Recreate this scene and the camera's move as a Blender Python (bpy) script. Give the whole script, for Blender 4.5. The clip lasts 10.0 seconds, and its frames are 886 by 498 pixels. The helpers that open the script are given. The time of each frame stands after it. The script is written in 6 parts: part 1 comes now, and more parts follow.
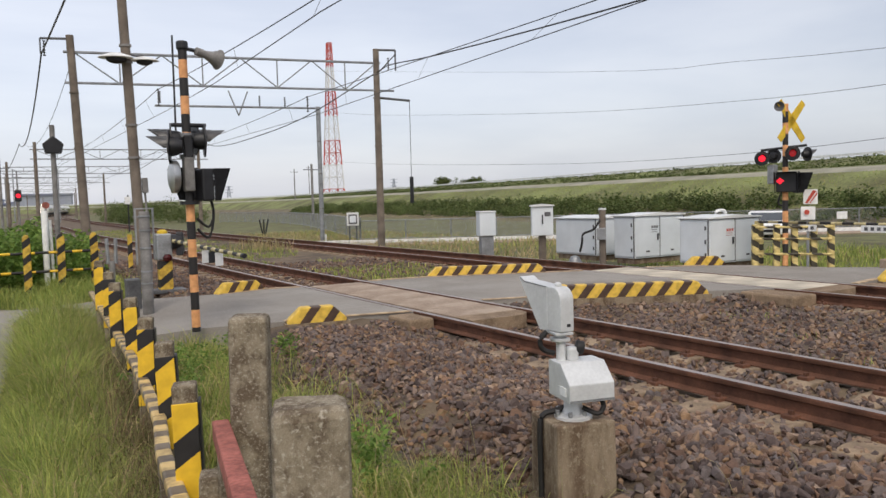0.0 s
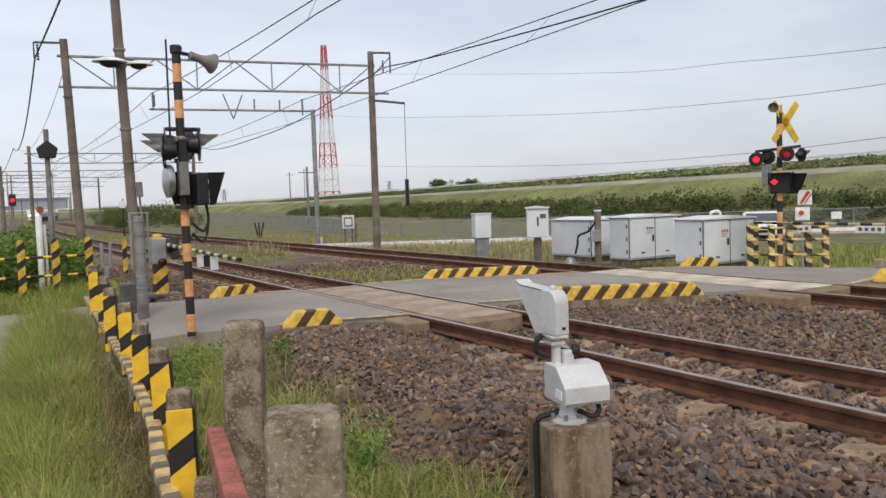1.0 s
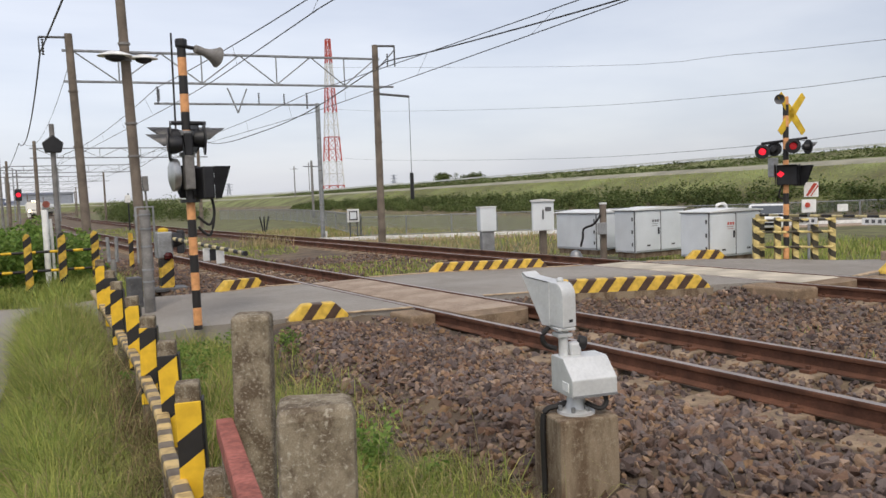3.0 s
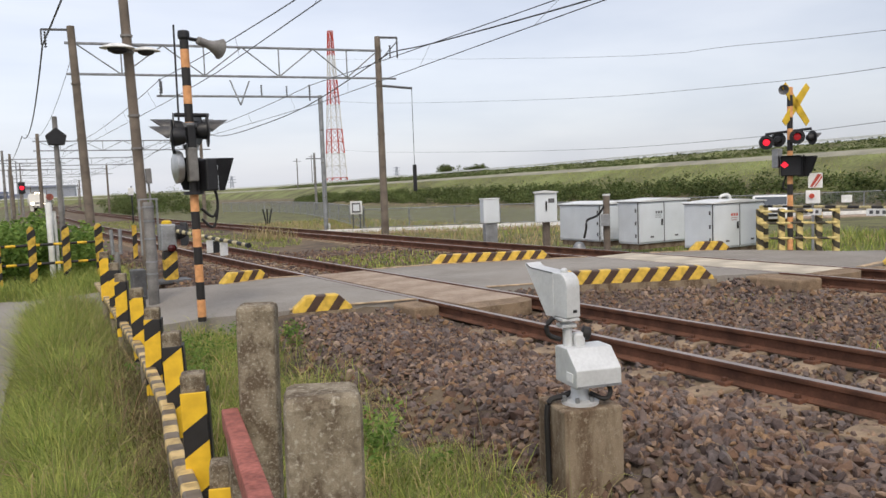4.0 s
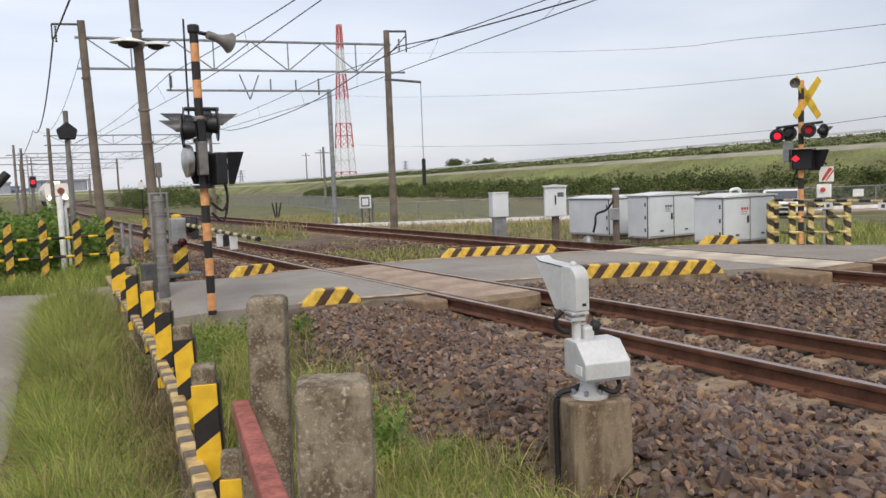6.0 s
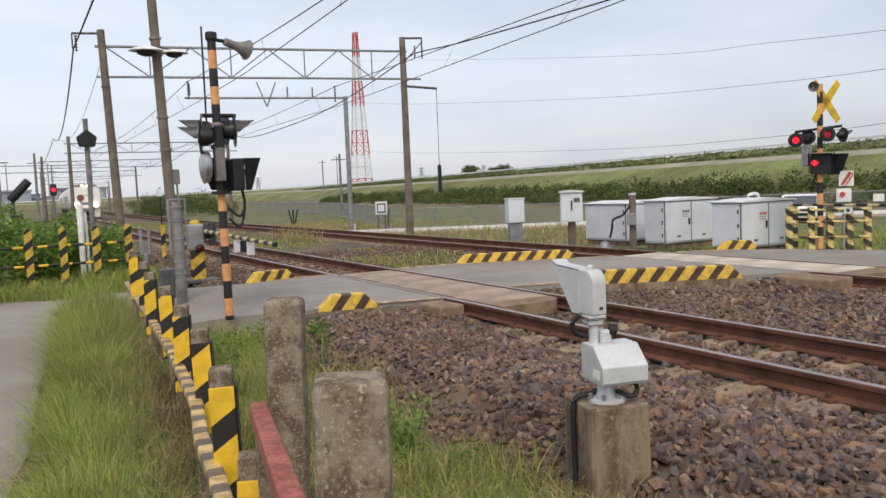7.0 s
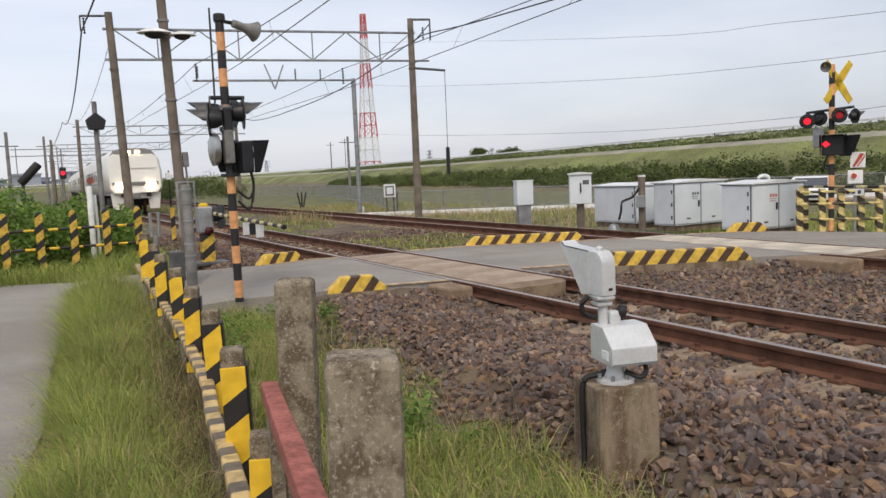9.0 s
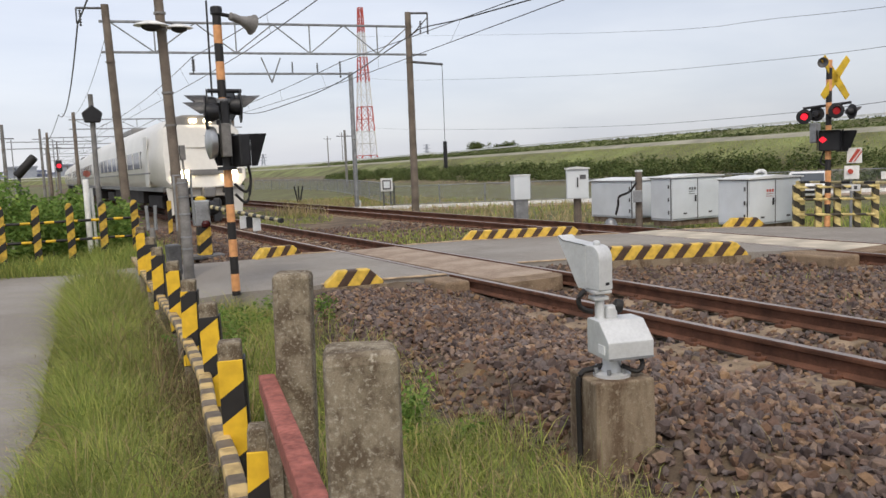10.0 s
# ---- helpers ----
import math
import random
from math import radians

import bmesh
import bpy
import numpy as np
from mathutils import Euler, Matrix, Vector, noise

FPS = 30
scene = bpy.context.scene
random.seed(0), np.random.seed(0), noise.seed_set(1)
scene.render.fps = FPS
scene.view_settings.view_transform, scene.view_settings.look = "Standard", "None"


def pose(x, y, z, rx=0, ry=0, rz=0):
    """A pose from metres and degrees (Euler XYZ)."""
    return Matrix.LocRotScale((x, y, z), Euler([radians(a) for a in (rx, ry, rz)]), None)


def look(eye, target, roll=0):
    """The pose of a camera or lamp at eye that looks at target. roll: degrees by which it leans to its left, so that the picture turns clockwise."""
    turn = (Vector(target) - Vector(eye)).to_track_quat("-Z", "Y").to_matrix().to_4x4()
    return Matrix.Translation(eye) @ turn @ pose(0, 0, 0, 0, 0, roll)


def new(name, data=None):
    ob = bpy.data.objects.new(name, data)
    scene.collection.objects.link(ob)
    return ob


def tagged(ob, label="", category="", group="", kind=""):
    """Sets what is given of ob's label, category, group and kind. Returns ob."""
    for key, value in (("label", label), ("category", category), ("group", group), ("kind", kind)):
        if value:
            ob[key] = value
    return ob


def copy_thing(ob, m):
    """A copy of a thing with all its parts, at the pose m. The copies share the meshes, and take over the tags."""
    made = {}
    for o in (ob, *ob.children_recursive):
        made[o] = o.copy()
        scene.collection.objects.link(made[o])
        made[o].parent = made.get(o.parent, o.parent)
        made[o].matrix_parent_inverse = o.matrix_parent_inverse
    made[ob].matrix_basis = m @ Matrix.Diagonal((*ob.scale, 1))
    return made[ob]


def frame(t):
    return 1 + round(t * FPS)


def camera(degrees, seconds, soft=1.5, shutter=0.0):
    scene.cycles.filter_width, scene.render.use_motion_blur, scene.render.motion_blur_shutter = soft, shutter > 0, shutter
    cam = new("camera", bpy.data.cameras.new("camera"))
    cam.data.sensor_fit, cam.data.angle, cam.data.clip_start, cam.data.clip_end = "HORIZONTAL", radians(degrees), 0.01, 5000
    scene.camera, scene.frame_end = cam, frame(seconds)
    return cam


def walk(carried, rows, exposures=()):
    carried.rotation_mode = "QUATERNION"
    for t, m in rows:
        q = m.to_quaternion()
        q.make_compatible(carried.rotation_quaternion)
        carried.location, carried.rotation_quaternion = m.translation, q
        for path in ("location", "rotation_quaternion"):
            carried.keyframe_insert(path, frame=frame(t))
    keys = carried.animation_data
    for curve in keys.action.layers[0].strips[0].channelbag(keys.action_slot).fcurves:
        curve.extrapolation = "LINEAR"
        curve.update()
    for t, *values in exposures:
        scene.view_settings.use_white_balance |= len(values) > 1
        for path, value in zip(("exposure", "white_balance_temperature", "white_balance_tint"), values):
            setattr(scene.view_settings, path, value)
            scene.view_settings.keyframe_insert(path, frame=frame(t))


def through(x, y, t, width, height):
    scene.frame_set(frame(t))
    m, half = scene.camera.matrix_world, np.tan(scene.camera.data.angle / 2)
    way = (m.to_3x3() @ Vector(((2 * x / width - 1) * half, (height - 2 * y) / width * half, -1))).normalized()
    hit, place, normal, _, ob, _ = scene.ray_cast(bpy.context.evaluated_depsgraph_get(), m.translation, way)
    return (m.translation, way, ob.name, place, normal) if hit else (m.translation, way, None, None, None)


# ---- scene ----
cam = camera(59.3, 10.0)
PATH = [
    (0, (0.001, 0.001, 1.366), (1.035, 1.709, 1.243), -1.5),
    (0.5, (0.006, -0.003, 1.376), (1.044, 1.701, 1.248), -1.7),
    (1, (0.007, -0.001, 1.375), (1.05, 1.701, 1.257), -1.8),
    (1.5, (0.005, 0.0, 1.373), (1.051, 1.701, 1.252), -1.8),
    (2, (-0.002, -0.003, 1.373), (1.039, 1.7, 1.251), -1.9),
    (2.5, (-0.001, 0.001, 1.372), (1.035, 1.708, 1.245), -1.9),
    (4, (-0.007, 0.009, 1.363), (1.017, 1.72, 1.209), -2.1),
    (4.5, (-0.003, 0.006, 1.362), (1.017, 1.718, 1.192), -2.1),
    (5, (-0.004, 0.004, 1.364), (1.013, 1.716, 1.179), -2.3),
    (6.5, (-0.014, 0.005, 1.353), (0.977, 1.735, 1.198), -2.0),
    (7, (-0.013, 0.006, 1.344), (0.956, 1.749, 1.194), -2.3),
    (7.5, (-0.013, 0.008, 1.334), (0.946, 1.756, 1.173), -2.2),
    (8, (-0.016, 0.012, 1.329), (0.937, 1.762, 1.153), -2.2),
    (8.5, (-0.016, 0.009, 1.33), (0.935, 1.758, 1.143), -2.4),
    (9, (-0.02, 0.005, 1.336), (0.927, 1.756, 1.143), -2.4),
    (9.5, (-0.023, 0.005, 1.337), (0.925, 1.754, 1.139), -2.4),
    (10, (-0.025, 0.002, 1.335), (0.928, 1.748, 1.127), -2.2),
]
walk(cam, [(t, look(eye, target, roll)) for t, eye, target, roll in PATH], exposures=[(0.0, 0.01), (2.5, 0.01), (4.5, 0.12), (6.5, 0.06), (8.0, 0.04), (10.0, 0.02)])

# ---- world and light ----
def build_world():
    w = bpy.data.worlds.new("overcast_sky")
    scene.world = w
    w.use_nodes = True
    nt = w.node_tree
    nt.nodes.clear()
    N, L = nt.nodes.new, nt.links.new
    out = N("ShaderNodeOutputWorld")
    sky = N("ShaderNodeTexSky")
    sky.sky_type = "NISHITA"
    sky.sun_disc = False
    sky.sun_elevation, sky.sun_rotation = radians(48), radians(200)
    sky.dust_density = 3.0
    b1 = N("ShaderNodeBackground")
    b1.inputs["Strength"].default_value = 0.05
    L(sky.outputs[0], b1.inputs[0])
    tc = N("ShaderNodeTexCoord")
    mp = N("ShaderNodeMapping")
    mp.inputs["Rotation"].default_value = (0, 0, radians(35))
    mp.inputs["Scale"].default_value = (1.2, 3.0, 9.0)
    L(tc.outputs["Generated"], mp.inputs[0])
    nz = N("ShaderNodeTexNoise")
    nz.inputs["Scale"].default_value = 1.6
    nz.inputs["Detail"].default_value = 5
    nz.inputs["Roughness"].default_value = 0.5
    L(mp.outputs[0], nz.inputs[0])
    rp = N("ShaderNodeValToRGB")
    e = rp.color_ramp.elements
    e[0].position, e[0].color = 0.32, (0.645, 0.665, 0.75, 1)
    e[1].position, e[1].color = 0.68, (0.80, 0.805, 0.86, 1)
    L(nz.outputs[0], rp.inputs[0])
    side = N("ShaderNodeVectorMath")
    side.operation = "DOT_PRODUCT"
    side.inputs[1].default_value = (0.855, -0.518, 0.0)
    L(tc.outputs["Generated"], side.inputs[0])
    fall = N("ShaderNodeMapRange")
    for k, v in (("From Min", -0.5), ("From Max", 0.5), ("To Min", 0.90), ("To Max", 0.70)):
        fall.inputs[k].default_value = v
    L(side.outputs["Value"], fall.inputs["Value"])
    b2 = N("ShaderNodeBackground")
    L(fall.outputs[0], b2.inputs["Strength"])
    L(rp.outputs[0], b2.inputs[0])
    add = N("ShaderNodeAddShader")
    L(b1.outputs[0], add.inputs[0])
    L(b2.outputs[0], add.inputs[1])
    L(add.outputs[0], out.inputs[0])
    sun = new("sun", bpy.data.lights.new("sun", "SUN"))
    sun.data.energy, sun.data.angle, sun.data.color = 1.7, radians(25), (1.0, 0.91, 0.78)
    sun.matrix_world = look((-20, -40, 55), (0, 0, 0))


build_world()

# ---- materials ----
STONES = ((0.0, (0.40, 0.37, 0.40)), (0.16, (0.78, 0.74, 0.80)), (0.32, (1.02, 0.98, 1.00)), (0.46, (0.86, 0.92, 1.06)), (0.58, (1.22, 0.92, 0.70)), (0.70, (0.70, 0.56, 0.52)), (0.80, (1.40, 1.30, 1.20)), (0.91, (1.55, 1.20, 0.76)), (1.0, (2.0, 1.9, 1.75)))
LEAVES = ((0.0, (0.50, 0.56, 0.50)), (0.35, (0.85, 0.94, 0.75)), (0.6, (1.05, 1.04, 0.95)), (0.85, (1.28, 1.15, 1.05)), (1.0, (1.7, 1.45, 1.5)))


def mat(name, col, rough=0.8, metal=0.0, var=0.25, scale=6.0, fine=60.0, bump=0.2, dark=None, island=False, spec=0.4, through=0.0):
    """A surface with stains at a large scale and grain at a fine one."""
    m = bpy.data.materials.new(name)
    m.use_nodes = True
    nt = m.node_tree
    N, L = nt.nodes.new, nt.links.new
    p = nt.nodes["Principled BSDF"]
    p.inputs["Roughness"].default_value = rough
    p.inputs["Metallic"].default_value = metal
    p.inputs["Specular IOR Level"].default_value = spec
    tc = N("ShaderNodeTexCoord")
    n1, n2 = N("ShaderNodeTexNoise"), N("ShaderNodeTexNoise")
    n1.inputs["Scale"].default_value, n1.inputs["Detail"].default_value = scale, 6
    n2.inputs["Scale"].default_value, n2.inputs["Detail"].default_value = fine, 3
    for n in (n1, n2):
        L(tc.outputs["Object"], n.inputs[0])
    d = dark or tuple(c * (1 - var) ** 2 for c in col)
    r1 = N("ShaderNodeValToRGB")
    r1.color_ramp.elements[0].position, r1.color_ramp.elements[1].position = 0.33, 0.66
    r1.color_ramp.elements[0].color = (*d, 1)
    r1.color_ramp.elements[1].color = (*[min(1, c * (1 + 0.25 * var)) for c in col], 1)
    L(n1.outputs[0], r1.inputs[0])
    mx = N("ShaderNodeMix")
    mx.data_type, mx.blend_type = "RGBA", "MULTIPLY"
    mx.inputs["Factor"].default_value = min(1.0, var * 1.6)
    r2 = N("ShaderNodeValToRGB")
    r2.color_ramp.elements[0].position, r2.color_ramp.elements[1].position = 0.3, 0.7
    r2.color_ramp.elements[0].color = (0.45, 0.45, 0.45, 1)
    L(n2.outputs[0], r2.inputs[0])
    L(r1.outputs[0], mx.inputs["A"])
    L(r2.outputs[0], mx.inputs["B"])
    last = mx.outputs["Result"]
    if island:
        geo = N("ShaderNodeNewGeometry") if island == "island" else N("ShaderNodeObjectInfo")
        r3 = N("ShaderNodeValToRGB")
        ramp = STONES if "stone" in name else LEAVES
        r3.color_ramp.elements[0].color = (*ramp[0][1], 1)
        r3.color_ramp.elements[1].color = (*ramp[-1][1], 1)
        for at, c in ramp[1:-1]:
            r3.color_ramp.elements.new(at).color = (*c, 1)
        L(geo.outputs["Random Per Island" if island == "island" else "Random"], r3.inputs[0])
        m2 = N("ShaderNodeMix")
        m2.data_type, m2.blend_type = "RGBA", "MULTIPLY"
        m2.inputs["Factor"].default_value = 1.0
        L(last, m2.inputs["A"])
        L(r3.outputs[0], m2.inputs["B"])
        last = m2.outputs["Result"]
    L(last, p.inputs["Base Color"])
    if through:
        tr, ms = N("ShaderNodeBsdfTranslucent"), N("ShaderNodeMixShader")
        ms.inputs[0].default_value = through
        L(last, tr.inputs[0])
        L(p.outputs[0], ms.inputs[1])
        L(tr.outputs[0], ms.inputs[2])
        L(ms.outputs[0], nt.nodes["Material Output"].inputs[0])
    if bump:
        bp = N("ShaderNodeBump")
        bp.inputs["Strength"].default_value, bp.inputs["Distance"].default_value = bump, 0.01
        L(n2.outputs[0], bp.inputs["Height"])
        L(bp.outputs[0], p.inputs["Normal"])
    return m


def banded(name, c1, c2, vec, period, share=0.5, offset=0.0, rough=0.6, wear=0.5):
    """Paint in two colours, striped along vec in the object's space, with worn patches."""
    m = bpy.data.materials.new(name)
    m.use_nodes = True
    nt = m.node_tree
    N, L = nt.nodes.new, nt.links.new
    p = nt.nodes["Principled BSDF"]
    p.inputs["Roughness"].default_value = rough
    tc = N("ShaderNodeTexCoord")
    dt = N("ShaderNodeVectorMath")
    dt.operation = "DOT_PRODUCT"
    dt.inputs[1].default_value = [v / period for v in vec]
    L(tc.outputs["Object"], dt.inputs[0])
    ad, fr, gt = N("ShaderNodeMath"), N("ShaderNodeMath"), N("ShaderNodeMath")
    ad.operation, fr.operation, gt.operation = "ADD", "FRACT", "GREATER_THAN"
    ad.inputs[1].default_value = offset
    gt.inputs[1].default_value = share
    L(dt.outputs["Value"], ad.inputs[0])
    L(ad.outputs[0], fr.inputs[0])
    L(fr.outputs[0], gt.inputs[0])
    mx = N("ShaderNodeMix")
    mx.data_type = "RGBA"
    mx.inputs["A"].default_value, mx.inputs["B"].default_value = (*c1, 1), (*c2, 1)
    L(gt.outputs[0], mx.inputs["Factor"])
    n = N("ShaderNodeTexNoise")
    n.inputs["Scale"].default_value, n.inputs["Detail"].default_value = 14, 7
    L(tc.outputs["Object"], n.inputs[0])
    r = N("ShaderNodeValToRGB")
    r.color_ramp.elements[0].position, r.color_ramp.elements[1].position = 0.36, 0.60
    k = 1 - wear
    r.color_ramp.elements[0].color = (k, k * 0.95, k * 0.9, 1)
    L(n.outputs[0], r.inputs[0])
    m2 = N("ShaderNodeMix")
    m2.data_type, m2.blend_type = "RGBA", "MULTIPLY"
    m2.inputs["Factor"].default_value = 0.8
    L(mx.outputs["Result"], m2.inputs["A"])
    L(r.outputs[0], m2.inputs["B"])
    L(m2.outputs["Result"], p.inputs["Base Color"])
    return m


def mottled(name, base, dark, pale, patch, speck, streak=1.0, rough=0.92, bump=0.5):
    """Old concrete: brown stains, pale lichen specks and a grainy skin."""
    m = bpy.data.materials.new(name)
    m.use_nodes = True
    nt = m.node_tree
    N, L = nt.nodes.new, nt.links.new
    p = nt.nodes["Principled BSDF"]
    p.inputs["Roughness"].default_value = rough
    p.inputs["Specular IOR Level"].default_value = 0.25
    tc = N("ShaderNodeTexCoord")
    mp = N("ShaderNodeMapping")
    mp.inputs["Scale"].default_value = (1, 1, streak)
    L(tc.outputs["Object"], mp.inputs[0])

    def noise_ramp(vec, scale, detail, rough_, lo, hi, c0, c1):
        n, r = N("ShaderNodeTexNoise"), N("ShaderNodeValToRGB")
        n.inputs["Scale"].default_value, n.inputs["Detail"].default_value, n.inputs["Roughness"].default_value = scale, detail, rough_
        L(vec, n.inputs[0])
        r.color_ramp.elements[0].position, r.color_ramp.elements[1].position = lo, hi
        r.color_ramp.elements[0].color, r.color_ramp.elements[1].color = (*c0, 1), (*c1, 1)
        L(n.outputs[0], r.inputs[0])
        return n, r

    _, stain = noise_ramp(mp.outputs[0], patch, 8, 0.68, 0.43, 0.58, dark, base)
    n2, spots = noise_ramp(tc.outputs["Object"], speck * 0.7, 6, 0.75, 0.53, 0.65, (0, 0, 0), (1, 1, 1))
    n3, grain = noise_ramp(tc.outputs["Object"], speck * 4, 2, 0.5, 0.3, 0.7, (0.72, 0.72, 0.72), (1.15, 1.15, 1.15))
    mx = N("ShaderNodeMix")
    mx.data_type = "RGBA"
    L(spots.outputs[0], mx.inputs["Factor"])
    L(stain.outputs[0], mx.inputs["A"])
    mx.inputs["B"].default_value = (*pale, 1)
    m2 = N("ShaderNodeMix")
    m2.data_type, m2.blend_type = "RGBA", "MULTIPLY"
    m2.inputs["Factor"].default_value = 0.8
    L(mx.outputs["Result"], m2.inputs["A"])
    L(grain.outputs[0], m2.inputs["B"])
    L(m2.outputs["Result"], p.inputs["Base Color"])
    bp = N("ShaderNodeBump")
    bp.inputs["Strength"].default_value, bp.inputs["Distance"].default_value = bump, 0.006
    ad = N("ShaderNodeMath")
    ad.operation = "ADD"
    L(n2.outputs[0], ad.inputs[0])
    L(n3.outputs[0], ad.inputs[1])
    L(ad.outputs[0], bp.inputs["Height"])
    L(bp.outputs[0], p.inputs["Normal"])
    return m


def glow(name, col, strength):
    m = bpy.data.materials.new(name)
    m.use_nodes = True
    p = m.node_tree.nodes["Principled BSDF"]
    p.inputs["Base Color"].default_value = (*[c * 0.5 for c in col], 1)
    p.inputs["Emission Color"].default_value = (*col, 1)
    p.inputs["Emission Strength"].default_value = strength
    p.inputs["Roughness"].default_value = 0.3
    return m


